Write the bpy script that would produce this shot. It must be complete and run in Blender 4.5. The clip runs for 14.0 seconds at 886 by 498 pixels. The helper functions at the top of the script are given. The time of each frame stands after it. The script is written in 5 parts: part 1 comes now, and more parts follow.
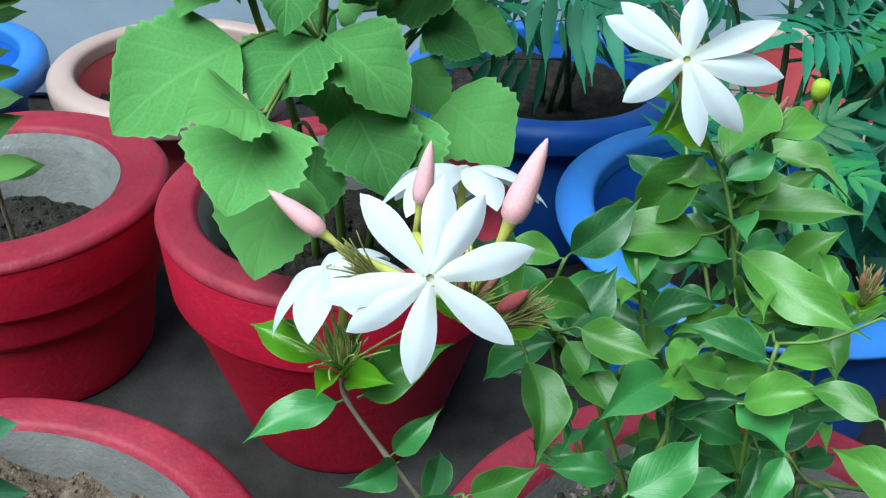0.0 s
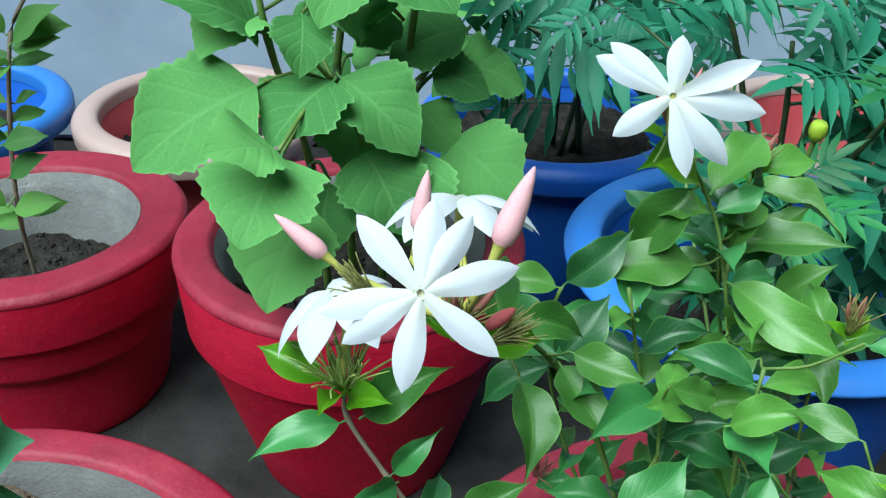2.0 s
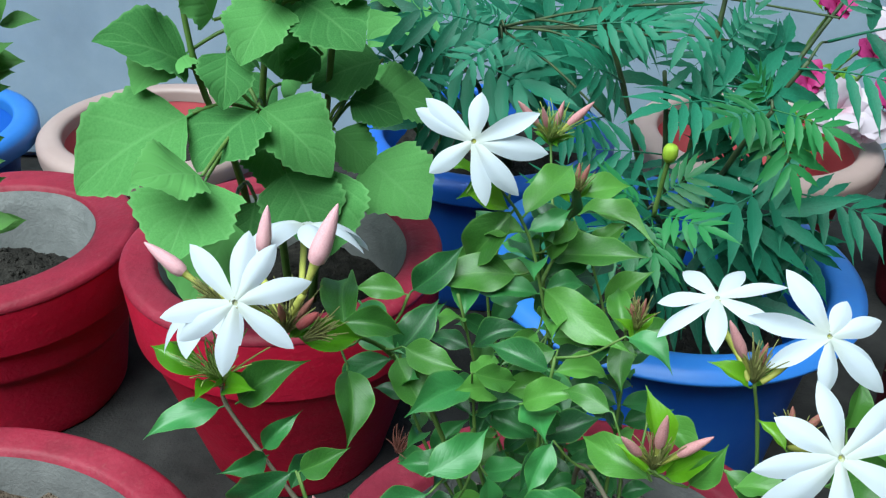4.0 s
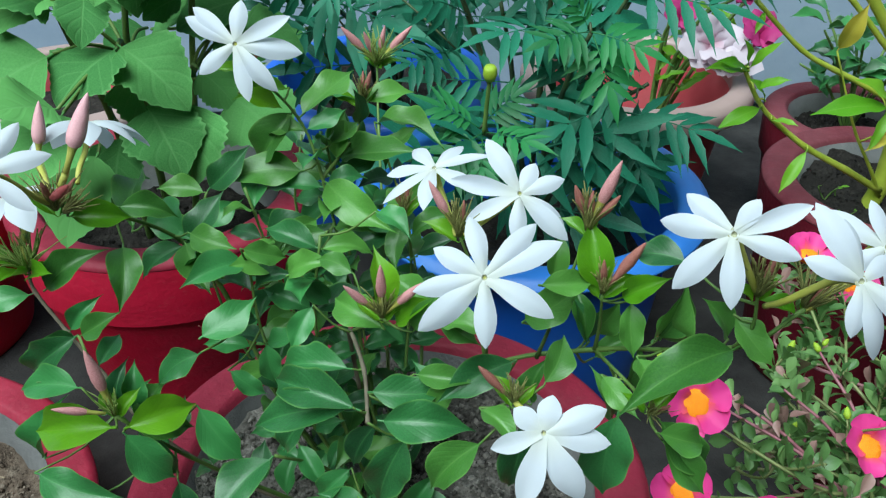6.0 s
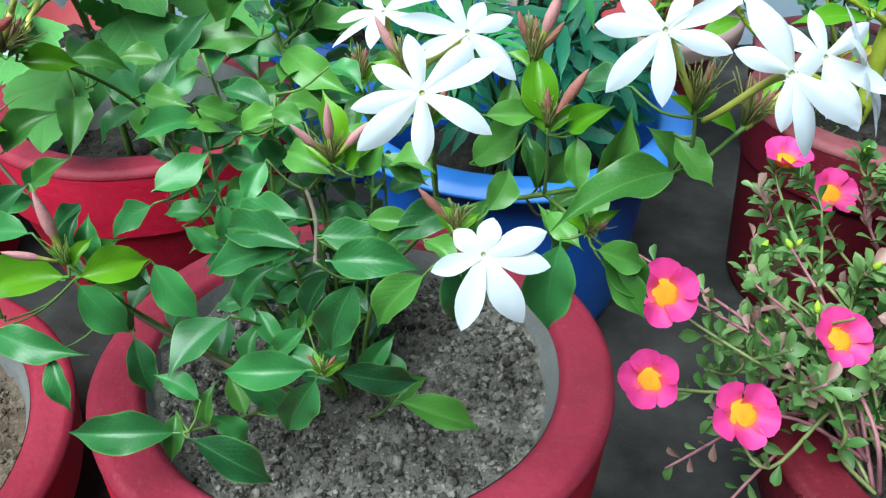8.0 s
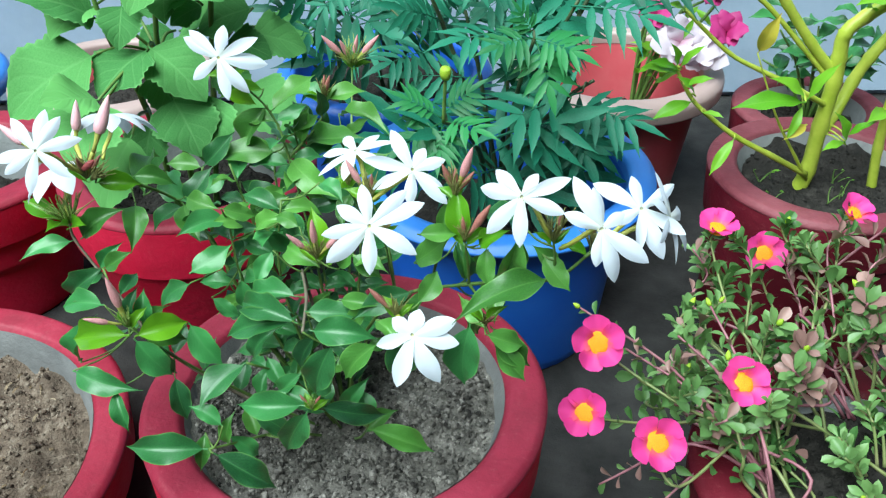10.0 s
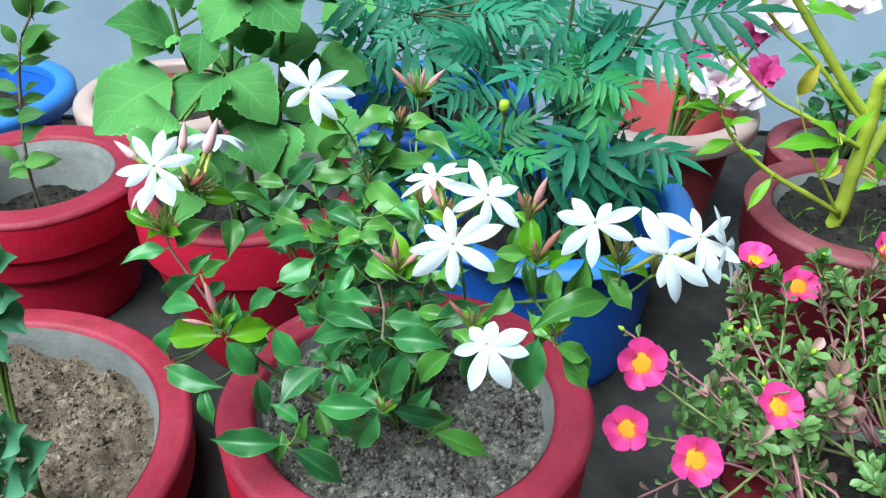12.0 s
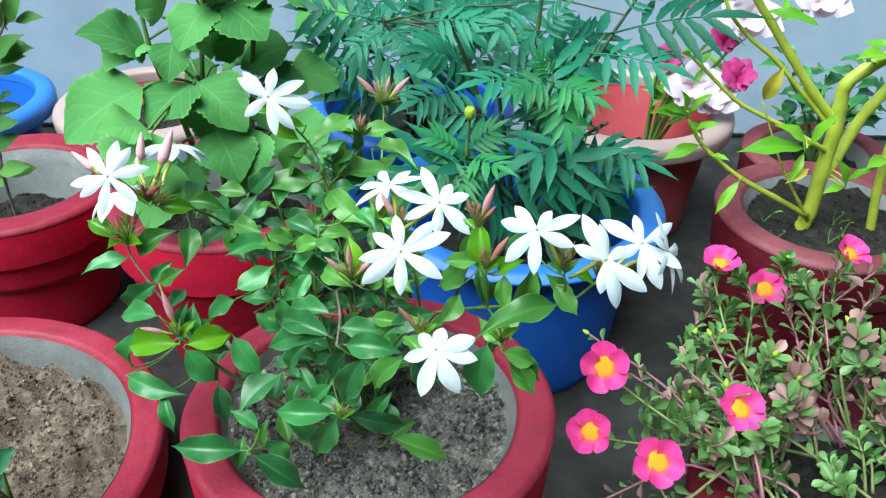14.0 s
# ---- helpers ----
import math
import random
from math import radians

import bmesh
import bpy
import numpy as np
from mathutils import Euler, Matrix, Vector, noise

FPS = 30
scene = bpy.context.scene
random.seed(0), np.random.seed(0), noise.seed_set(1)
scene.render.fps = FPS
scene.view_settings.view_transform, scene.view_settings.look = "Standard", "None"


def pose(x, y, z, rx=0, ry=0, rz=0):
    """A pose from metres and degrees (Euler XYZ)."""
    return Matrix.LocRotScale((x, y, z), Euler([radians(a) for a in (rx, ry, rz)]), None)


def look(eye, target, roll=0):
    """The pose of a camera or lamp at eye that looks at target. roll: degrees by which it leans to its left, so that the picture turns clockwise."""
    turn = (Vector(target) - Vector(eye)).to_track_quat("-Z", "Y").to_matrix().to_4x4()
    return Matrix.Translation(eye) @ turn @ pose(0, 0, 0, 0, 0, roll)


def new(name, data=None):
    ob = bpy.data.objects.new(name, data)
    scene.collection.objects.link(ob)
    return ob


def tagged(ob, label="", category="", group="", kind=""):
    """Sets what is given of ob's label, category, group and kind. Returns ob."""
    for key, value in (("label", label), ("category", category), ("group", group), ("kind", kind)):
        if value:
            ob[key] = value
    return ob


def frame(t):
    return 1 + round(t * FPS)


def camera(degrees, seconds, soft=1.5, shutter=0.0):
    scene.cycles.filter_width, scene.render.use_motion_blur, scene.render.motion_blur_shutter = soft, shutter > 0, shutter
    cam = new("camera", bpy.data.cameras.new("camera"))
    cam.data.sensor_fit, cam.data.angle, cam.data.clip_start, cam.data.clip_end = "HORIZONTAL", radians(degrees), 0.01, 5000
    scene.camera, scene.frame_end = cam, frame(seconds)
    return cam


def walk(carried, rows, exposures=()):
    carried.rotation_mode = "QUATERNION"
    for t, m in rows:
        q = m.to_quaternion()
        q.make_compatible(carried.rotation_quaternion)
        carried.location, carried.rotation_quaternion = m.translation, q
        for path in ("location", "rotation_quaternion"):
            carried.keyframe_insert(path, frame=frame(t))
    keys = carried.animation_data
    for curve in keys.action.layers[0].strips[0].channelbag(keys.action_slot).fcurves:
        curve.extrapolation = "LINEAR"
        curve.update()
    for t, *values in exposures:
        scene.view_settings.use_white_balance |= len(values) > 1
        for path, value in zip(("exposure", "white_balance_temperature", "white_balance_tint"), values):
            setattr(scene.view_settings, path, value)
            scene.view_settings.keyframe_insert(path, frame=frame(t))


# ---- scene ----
cam = camera(51.9, 14.0, soft=1.25)
# the way of the hand-held camera: seconds, eye, a point one metre ahead, roll
PATH = [
    (0.0, (-0.1519, -0.2264, 0.6068), (-0.1141, 0.5964, 0.0398), 2.35),
    (0.5, (-0.1459, -0.2154, 0.6020), (-0.1119, 0.6155, 0.0465), 2.32),
    (1.0, (-0.1461, -0.2225, 0.6044), (-0.1152, 0.6168, 0.0618), 2.25),
    (1.5, (-0.1446, -0.2273, 0.6031), (-0.1188, 0.6192, 0.0714), 2.20),
    (2.0, (-0.1456, -0.2420, 0.6095), (-0.1286, 0.6085, 0.0838), 1.96),
    (2.2, (-0.1477, -0.2458, 0.6103), (-0.1215, 0.6057, 0.0866), 2.53),
    (4.3, (-0.0599, -0.3120, 0.6578), (-0.0287, 0.5402, 0.1356), 1.09),
    (4.5, (-0.0371, -0.3165, 0.6579), (-0.0023, 0.5324, 0.1304), 0.66),
    (5.0, (-0.0040, -0.3388, 0.6555), (0.0453, 0.5031, 0.1181), 0.53),
    (5.5, (-0.0044, -0.3622, 0.6509), (0.0516, 0.4755, 0.1076), 0.58),
    (6.0, (0.0027, -0.3720, 0.6501), (0.0620, 0.4621, 0.1016), 0.64),
    (6.5, (0.0101, -0.3870, 0.6509), (0.0698, 0.4425, 0.0957), 0.70),
    (7.0, (0.0127, -0.4017, 0.6384), (0.0704, 0.4216, 0.0736), 0.54),
    (7.5, (0.0190, -0.4048, 0.6079), (0.0758, 0.4154, 0.0387), 0.65),
    (8.0, (0.0250, -0.4042, 0.6028), (0.0777, 0.4162, 0.0334), 0.48),
    (8.5, (0.0498, -0.4059, 0.6293), (0.0954, 0.4136, 0.0579), 0.13),
    (8.7, (0.0619, -0.4112, 0.6411), (0.1041, 0.4080, 0.0691), -0.06),
    (10.8, (0.0726, -0.5472, 0.7425), (0.0582, 0.2837, 0.1862), -0.22),
    (11.0, (0.0655, -0.5494, 0.7410), (0.0502, 0.2829, 0.1868), -0.01),
    (11.5, (0.0459, -0.5515, 0.7404), (0.0303, 0.2856, 0.1936), 0.59),
    (12.0, (0.0388, -0.5513, 0.7461), (0.0222, 0.2895, 0.2050), 0.83),
    (12.5, (0.0395, -0.5500, 0.7458), (0.0232, 0.2931, 0.2085), 0.92),
    (13.0, (0.0460, -0.5526, 0.7481), (0.0301, 0.2919, 0.2129), 0.85),
    (13.5, (0.0565, -0.5547, 0.7516), (0.0424, 0.2895, 0.2159), 0.66),
    (14.0, (0.0672, -0.5556, 0.7528), (0.0540, 0.2870, 0.2144), 0.51),
]
walk(cam, [(t, look(eye, target, roll)) for t, eye, target, roll in PATH],
     exposures=[(t, stops, 6500, 3) for t, stops in ((0.0, 0.58), (2.2, 0.58), (4.5, 0.40), (5.5, 0.28), (6.5, 0.40), (7.0, 0.58), (7.5, 0.78), (8.5, 0.86), (11.0, 0.92), (14.0, 0.92))])

# ---- light ----
world = bpy.data.worlds.new("open_shade_sky")
scene.world = world
world.use_nodes = True
sky = world.node_tree.nodes.new("ShaderNodeTexSky")
sky.sky_type = "NISHITA"
sky.sun_disc = False
sky.sun_elevation = radians(62)
sky.sun_rotation = radians(225)
sky.dust_density = 3.0
background = world.node_tree.nodes["Background"]
background.inputs["Strength"].default_value = 0.008
world.node_tree.links.new(sky.outputs[0], background.inputs["Color"])
sun = bpy.data.lights.new("hazy_sun", "SUN")
sun.energy = 5.3
sun.angle = radians(56)
sun.color = (0.83, 0.94, 1.0)
new("hazy_sun", sun).matrix_world = look((-1.25, -1.25, 3.2), (0, 0, 0))


# ---- materials ----
class Mat:
    """A node material under construction."""

    def __init__(self, name):
        self.mat = bpy.data.materials.new(name)
        self.mat.use_nodes = True
        self.tree = self.mat.node_tree
        self.bsdf = self.tree.nodes["Principled BSDF"]
        self.out = self.tree.nodes["Material Output"]

    def node(self, kind):
        return self.tree.nodes.new("ShaderNode" + kind)

    def link(self, a, b):
        self.tree.links.new(a, b)

    def coords(self, which="Object"):
        return self.node("TexCoord").outputs[which]

    def noise(self, scale, detail=4.0, vec=None, rough=0.55):
        n = self.node("TexNoise")
        n.inputs["Scale"].default_value = scale
        n.inputs["Detail"].default_value = detail
        n.inputs["Roughness"].default_value = rough
        self.link(vec or self.coords(), n.inputs["Vector"])
        return n.outputs["Fac"]

    def ramp(self, fac, stops):
        r = self.node("ValToRGB")
        while len(r.color_ramp.elements) < len(stops):
            r.color_ramp.elements.new(0.5)
        for el, (p, c) in zip(r.color_ramp.elements, stops):
            el.position = p
            el.color = (*c, 1) if len(c) == 3 else c
        self.link(fac, r.inputs["Fac"])
        return r.outputs["Color"]

    def mix(self, fac, a, b, blend="MIX"):
        m = self.node("Mix")
        m.data_type, m.blend_type = "RGBA", blend
        for value, socket in ((fac, m.inputs[0]), (a, m.inputs[6]), (b, m.inputs[7])):
            if isinstance(value, (int, float)):
                socket.default_value = value
            elif isinstance(value, tuple):
                socket.default_value = (*value, 1)
            else:
                self.link(value, socket)
        return m.outputs[2]

    def math(self, op, a, b=0.0, c=0.0):
        m = self.node("Math")
        m.operation = op
        for value, socket in zip((a, b, c), m.inputs):
            if isinstance(value, (int, float)):
                socket.default_value = value
            else:
                self.link(value, socket)
        return m.outputs[0]

    def bump(self, height, strength, distance):
        b = self.node("Bump")
        b.inputs["Strength"].default_value = strength
        b.inputs["Distance"].default_value = distance
        self.link(height, b.inputs["Height"])
        self.link(b.outputs[0], self.bsdf.inputs["Normal"])
        return b.outputs[0]

    def base(self, color, rough=0.6, spec=0.5):
        for value, key in ((color, "Base Color"), (rough, "Roughness")):
            if isinstance(value, (int, float)):
                self.bsdf.inputs[key].default_value = value
            elif isinstance(value, tuple):
                self.bsdf.inputs[key].default_value = (*value, 1)
            else:
                self.link(value, self.bsdf.inputs[key])
        self.bsdf.inputs["Specular IOR Level"].default_value = spec
        return self

    def translucent(self, color, amount, normal=None):
        t = self.node("BsdfTranslucent")
        if isinstance(color, tuple):
            t.inputs["Color"].default_value = (*color, 1)
        else:
            self.link(color, t.inputs["Color"])
        m = self.node("MixShader")
        m.inputs[0].default_value = amount
        self.link(self.bsdf.outputs[0], m.inputs[1])
        self.link(t.outputs[0], m.inputs[2])
        self.link(m.outputs[0], self.out.inputs["Surface"])


def painted_cement(name, red, faded, mottled=0.3, spec=0.2):
    """Thick brushed oxide paint on a cast cement pot, faded and chalky in patches."""
    m = Mat(name)
    col = m.ramp(m.noise(9, 6), [(0.32, red), (0.72, faded)])
    mottle = m.ramp(m.noise(38, 7, rough=0.7), [(0.42, (0, 0, 0)), (0.7, (1, 1, 1))])
    col = m.mix(m.math("MULTIPLY", mottle, mottled), col, tuple(0.5 * c for c in red))
    chips = m.ramp(m.noise(190, 6, rough=0.75), [(0.56, (0, 0, 0)), (0.68, (1, 1, 1))])
    col = m.mix(m.math("MULTIPLY", chips, 0.13), col, (0.40, 0.16, 0.15))
    dirt = m.ramp(m.noise(23, 6), [(0.5, (0, 0, 0)), (0.8, (1, 1, 1))])
    col = m.mix(m.math("MULTIPLY", dirt, 0.1), col, (0.10, 0.05, 0.045))
    m.base(col, m.math("MULTIPLY_ADD", m.noise(30, 3), 0.25, 0.45), spec)
    m.bump(m.math("ADD", m.noise(55, 6), m.math("MULTIPLY", m.noise(260, 3), 0.4)), 0.5, 0.0025)
    return m.mat


def plastic(name, color, worn):
    m = Mat(name)
    col = m.mix(m.math("MULTIPLY", m.ramp(m.noise(14, 6), [(0.45, (0, 0, 0)), (0.8, (1, 1, 1))]), 0.4), color, worn)
    m.base(col, m.math("MULTIPLY_ADD", m.noise(40, 4), 0.2, 0.33), 0.5)
    m.bump(m.noise(120, 4), 0.15, 0.001)
    return m.mat


def cement(name, dark, light, relief=0.6):
    m = Mat(name)
    col = m.ramp(m.noise(12, 8, rough=0.65), [(0.3, dark), (0.7, light)])
    stains = m.ramp(m.noise(4.5, 5), [(0.52, (0, 0, 0)), (0.72, (1, 1, 1))])
    col = m.mix(m.math("MULTIPLY", stains, 0.35), col, tuple(0.55 * c for c in dark))
    m.base(col, 0.85, 0.3)
    m.bump(m.math("ADD", m.noise(45, 8, rough=0.7), m.math("MULTIPLY", m.noise(300, 4), 0.5)), relief, 0.003)
    return m.mat


def earth(name, dark, mid, light, patchy=0.5):
    m = Mat(name)
    col = m.ramp(m.noise(75, 10, rough=0.7), [(0.36, dark), (0.5, mid), (0.66, light)])
    patches = m.ramp(m.noise(16, 5), [(0.42, (0, 0, 0)), (0.62, (1, 1, 1))])
    col = m.mix(m.math("MULTIPLY", patches, patchy), col, dark)
    grain = m.node("NewGeometry").outputs["Random Per Island"]
    col = m.mix(0.5, col, m.ramp(grain, [(0.0, dark), (0.55, mid), (1.0, light)]))
    m.base(col, 0.95, 0.15)
    m.bump(m.math("ADD", m.noise(130, 10, rough=0.75), m.noise(420, 4)), 0.9, 0.004)
    return m.mat


def foliage(name, dark, light, vein, rough=0.36, through_light=0.28, veins=9.0, net=0.35, spec=0.5, coat=0.0, margin=None, quilted=0.16):
    """A leaf: u runs across it, v from base to tip; a pale midrib, side veins, and a tone of its own for each leaf."""
    m = Mat(name)
    uv = m.coords("UV")
    sep = m.node("SeparateXYZ")
    m.link(uv, sep.inputs[0])
    off = m.math("ABSOLUTE", m.math("SUBTRACT", sep.outputs[0], 0.5))
    rand = m.node("ObjectInfo").outputs["Random"]
    tone = m.math("ADD", m.math("MULTIPLY", rand, 0.7), m.math("MULTIPLY", m.noise(55, 5), 0.5))
    col = m.ramp(tone, [(0.2, dark), (0.85, light)])
    rib = m.ramp(off, [(0.0, (1, 1, 1)), (0.032, (0, 0, 0))])
    wave = m.math("SINE", m.math("MULTIPLY", m.math("SUBTRACT", sep.outputs[1], m.math("MULTIPLY", off, 0.75)), veins * 6.283))
    side = m.ramp(wave, [(0.86, (0, 0, 0)), (0.99, (1, 1, 1))])
    quilt = m.math("MAXIMUM", rib, m.math("MULTIPLY", m.ramp(wave, [(0.3, (0, 0, 0)), (0.98, (1, 1, 1))]), 0.6))
    lines = m.math("MAXIMUM", rib, m.math("MULTIPLY", side, net))
    col = m.mix(m.math("MULTIPLY", lines, 0.36), col, vein)
    edge = m.ramp(off, [(0.452, (0, 0, 0)), (0.488, (1, 1, 1))])
    col = m.mix(m.math("MULTIPLY", edge, 0.5), col, margin or vein)
    spots = m.ramp(m.noise(160, 3), [(0.73, (0, 0, 0)), (0.78, (1, 1, 1))])
    col = m.mix(m.math("MULTIPLY", spots, 0.1), col, (0.16, 0.15, 0.05))
    m.base(col, m.math("MULTIPLY_ADD", m.noise(60, 3), 0.2, rough - 0.1), spec)
    m.bsdf.inputs["Coat Weight"].default_value = coat
    m.bsdf.inputs["Coat Roughness"].default_value = 0.34
    m.bump(m.math("ADD", m.math("MULTIPLY", quilt, -quilted), m.math("MULTIPLY", m.noise(7, 2), 0.5)), 0.3, 0.0014)
    glow = m.mix(0.4, col, (0.10, 0.32, 0.015))
    m.translucent(glow, through_light)
    return m.mat


def petal_paint(name, base_col, tip_col, through_light=0.3, rough=0.5, fade=0.4):
    m = Mat(name)
    uv = m.coords("UV")
    sep = m.node("SeparateXYZ")
    m.link(uv, sep.inputs[0])
    col = m.ramp(sep.outputs[1], [(0.08, base_col), (fade, tip_col)])
    col = m.mix(m.math("MULTIPLY", m.noise(70, 4), 0.12), col, tuple(0.8 * c for c in tip_col))
    m.base(col, rough, 0.3)
    m.bump(m.noise(9, 2), 0.12, 0.0008)
    m.translucent(col, through_light)
    return m.mat


def stalk(name, a, b, rough=0.55):
    m = Mat(name)
    col = m.ramp(m.noise(60, 4), [(0.3, a), (0.7, b)])
    m.base(col, rough, 0.4)
    m.bump(m.noise(220, 4), 0.4, 0.001)
    return m.mat


RED = painted_cement("red_oxide_paint", (0.43, 0.004, 0.027), (0.52, 0.013, 0.048), 0.2)
RED_RIM = painted_cement("chalky_red_paint", (0.23, 0.006, 0.025), (0.32, 0.026, 0.054), 0.45, 0.35)
WORN_RIM = painted_cement("worn_crimson_paint", (0.21, 0.009, 0.028), (0.29, 0.030, 0.058), 0.4, 0.25)
MAROON = painted_cement("dark_red_paint", (0.085, 0.003, 0.010), (0.13, 0.010, 0.020))
MAROON_RIM = painted_cement("chalky_maroon_paint", (0.12, 0.013, 0.023), (0.22, 0.065, 0.078), 0.4, 0.25)
RED_PLASTIC = plastic("faded_red_plastic", (0.46, 0.065, 0.08), (0.55, 0.18, 0.18))
BEIGE_PLASTIC = plastic("beige_plastic", (0.36, 0.255, 0.235), (0.46, 0.36, 0.33))
BLUE_PLASTIC = plastic("blue_plastic", (0.010, 0.10, 0.50), (0.03, 0.18, 0.58))
BLUE_RIM = plastic("light_blue_plastic", (0.026, 0.165, 0.56), (0.055, 0.24, 0.62))
BLUE_WORN = plastic("worn_blue_plastic", (0.022, 0.15, 0.50), (0.05, 0.22, 0.58))
DAMP_CEMENT = cement("damp_cement", (0.11, 0.11, 0.11), (0.22, 0.22, 0.215))
CEMENT = cement("bare_cement", (0.15, 0.155, 0.155), (0.30, 0.305, 0.30))
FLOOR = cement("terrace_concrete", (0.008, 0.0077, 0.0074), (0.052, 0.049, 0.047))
WALL = cement("pale_blue_limewash", (0.30, 0.395, 0.51), (0.37, 0.465, 0.575), 0.15)
UNSEEN_WALL = cement("grey_render", (0.14, 0.14, 0.14), (0.20, 0.20, 0.20))
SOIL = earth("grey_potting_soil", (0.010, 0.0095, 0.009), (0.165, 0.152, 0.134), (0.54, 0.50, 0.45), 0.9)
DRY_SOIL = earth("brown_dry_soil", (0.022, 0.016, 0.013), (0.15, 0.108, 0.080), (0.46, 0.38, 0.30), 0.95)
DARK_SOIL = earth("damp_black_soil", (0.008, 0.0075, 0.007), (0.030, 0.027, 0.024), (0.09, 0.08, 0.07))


# ---- mesh helpers ----
def link(name, verts, faces, mats, smooth=True, uvs=None):
    """A mesh from code-made vertices and faces; uvs holds a pair for each vertex."""
    me = bpy.data.meshes.new(name)
    me.from_pydata([tuple(v) for v in verts], [], faces)
    for mat in mats:
        me.materials.append(mat)
    if uvs is not None:
        layer = me.uv_layers.new(name="UVMap")
        idx = np.empty(len(me.loops), dtype=np.int32)
        me.loops.foreach_get("vertex_index", idx)
        layer.data.foreach_set("uv", np.asarray(uvs, dtype=np.float32)[idx].ravel())
    if smooth:
        me.polygons.foreach_set("use_smooth", np.ones(len(me.polygons), dtype=bool))
    me.update()
    return me


def part(name, me, parent, label="", m=None):
    ob = new(name, me)
    ob.parent = parent
    if m is not None:
        ob.matrix_local = m
    return tagged(ob, label)


def thing(name, at, label, category, group=""):
    ob = new(name)
    ob.location = at
    ob.empty_display_size = 0.02
    return tagged(ob, label, category, group)


def lathe(profile, n=72, wobble=0.0, seed=0):
    """Vertices and faces of a profile (r, z) turned about z."""
    verts, faces = [], []
    for i in range(n):
        a = 2 * math.pi * i / n
        for r, z in profile:
            k = 1 + wobble * noise.noise(Vector((2 * math.cos(a) + seed, 2 * math.sin(a), 5 * z)))
            verts.append((k * r * math.cos(a), k * r * math.sin(a), z))
    k = len(profile)
    for i in range(n):
        j = (i + 1) % n
        for q in range(k - 1):
            faces.append((i * k + q, j * k + q, j * k + q + 1, i * k + q + 1))
    return verts, faces


def rounded(points, radius=0.004, steps=3):
    """A profile with its inner corners rounded off."""
    out = [points[0]]
    for a, b, c in zip(points, points[1:], points[2:]):
        a, b, c = Vector(a), Vector(b), Vector(c)
        r = min(radius, 0.45 * (a - b).length, 0.45 * (c - b).length)
        p, q = b + r * (a - b).normalized(), b + r * (c - b).normalized()
        for s in range(steps + 1):
            f = s / steps
            out.append(tuple((1 - f) ** 2 * p + 2 * f * (1 - f) * b + f * f * q))
    return out + [points[-1]]


def soil_mesh(radius, depth, mat, seed, lumps=0.011, n=56):
    """An uneven, crumbly bed of earth."""
    verts, faces = [(0, 0, depth)], []
    rings, segs = n, 96
    for i in range(1, rings + 1):
        r = radius * i / rings
        for j in range(segs):
            a = 2 * math.pi * j / segs
            p = Vector((r * math.cos(a), r * math.sin(a), seed))
            z = lumps * (noise.noise(22 * p) + 0.55 * noise.noise(70 * p) + 0.4 * abs(noise.noise(150 * p)))
            bank = 0.0035 * max(0.0, (i / rings - 0.88) / 0.12) ** 2
            verts.append((p.x, p.y, depth + z + bank))
    faces += [(0, 1 + j, 1 + (j + 1) % segs) for j in range(segs)]
    for i in range(rings - 1):
        for j in range(segs):
            a, b = 1 + i * segs + j, 1 + i * segs + (j + 1) % segs
            faces.append((a, a + segs, b + segs, b))
    return link("soil", verts, faces, [mat])


def crumbs_mesh(radius, depth, count, mat, seed, lumps=0.011):
    """Loose rounded clods and grit on the earth, one joined mesh."""
    rng = random.Random(seed)
    corners = [Vector(c) for c in ((1, 0, 0), (0, 1, 0), (-1, 0, 0), (0, -1, 0), (0, 0, 1), (0, 0, -1))]
    mids = {}
    ball, tris = corners[:], []
    for f in ((0, 1, 4), (1, 2, 4), (2, 3, 4), (3, 0, 4), (1, 0, 5), (2, 1, 5), (3, 2, 5), (0, 3, 5)):
        m = []
        for p, q in ((f[0], f[1]), (f[1], f[2]), (f[2], f[0])):
            key = (min(p, q), max(p, q))
            if key not in mids:
                mids[key] = len(ball)
                ball.append((corners[p] + corners[q]).normalized())
            m.append(mids[key])
        tris += [(f[0], m[0], m[2]), (m[0], f[1], m[1]), (m[2], m[1], f[2]), (m[0], m[1], m[2])]
    verts, faces = [], []
    for _ in range(count):
        r, a = radius * math.sqrt(rng.random()), rng.uniform(0, 6.283)
        s = 0.0007 + 0.0018 * rng.random() ** 3 + (rng.uniform(0.0008, 0.0026) if rng.random() < 0.03 else 0)
        p = Vector((r * math.cos(a), r * math.sin(a), seed))
        lift = lumps * (noise.noise(22 * p) + 0.55 * noise.noise(70 * p) + 0.4 * abs(noise.noise(150 * p))) + 0.22 * s
        sx, sy, sz = (s * rng.uniform(0.65, 1.25) for _ in range(3))
        turn, k = rng.uniform(0, 6.283), len(verts)
        ca, sa = math.cos(turn), math.sin(turn)
        for c in ball:
            w = rng.uniform(0.5, 1.25)
            x, y = c.x * sx * w, c.y * sy * w
            verts.append((p.x + ca * x - sa * y, p.y + sa * x + ca * y, depth + lift + c.z * sz * w))
        faces += [(k + u, k + v, k + w) for u, v, w in tris]
    return link("loose_soil", verts, faces, [mat])


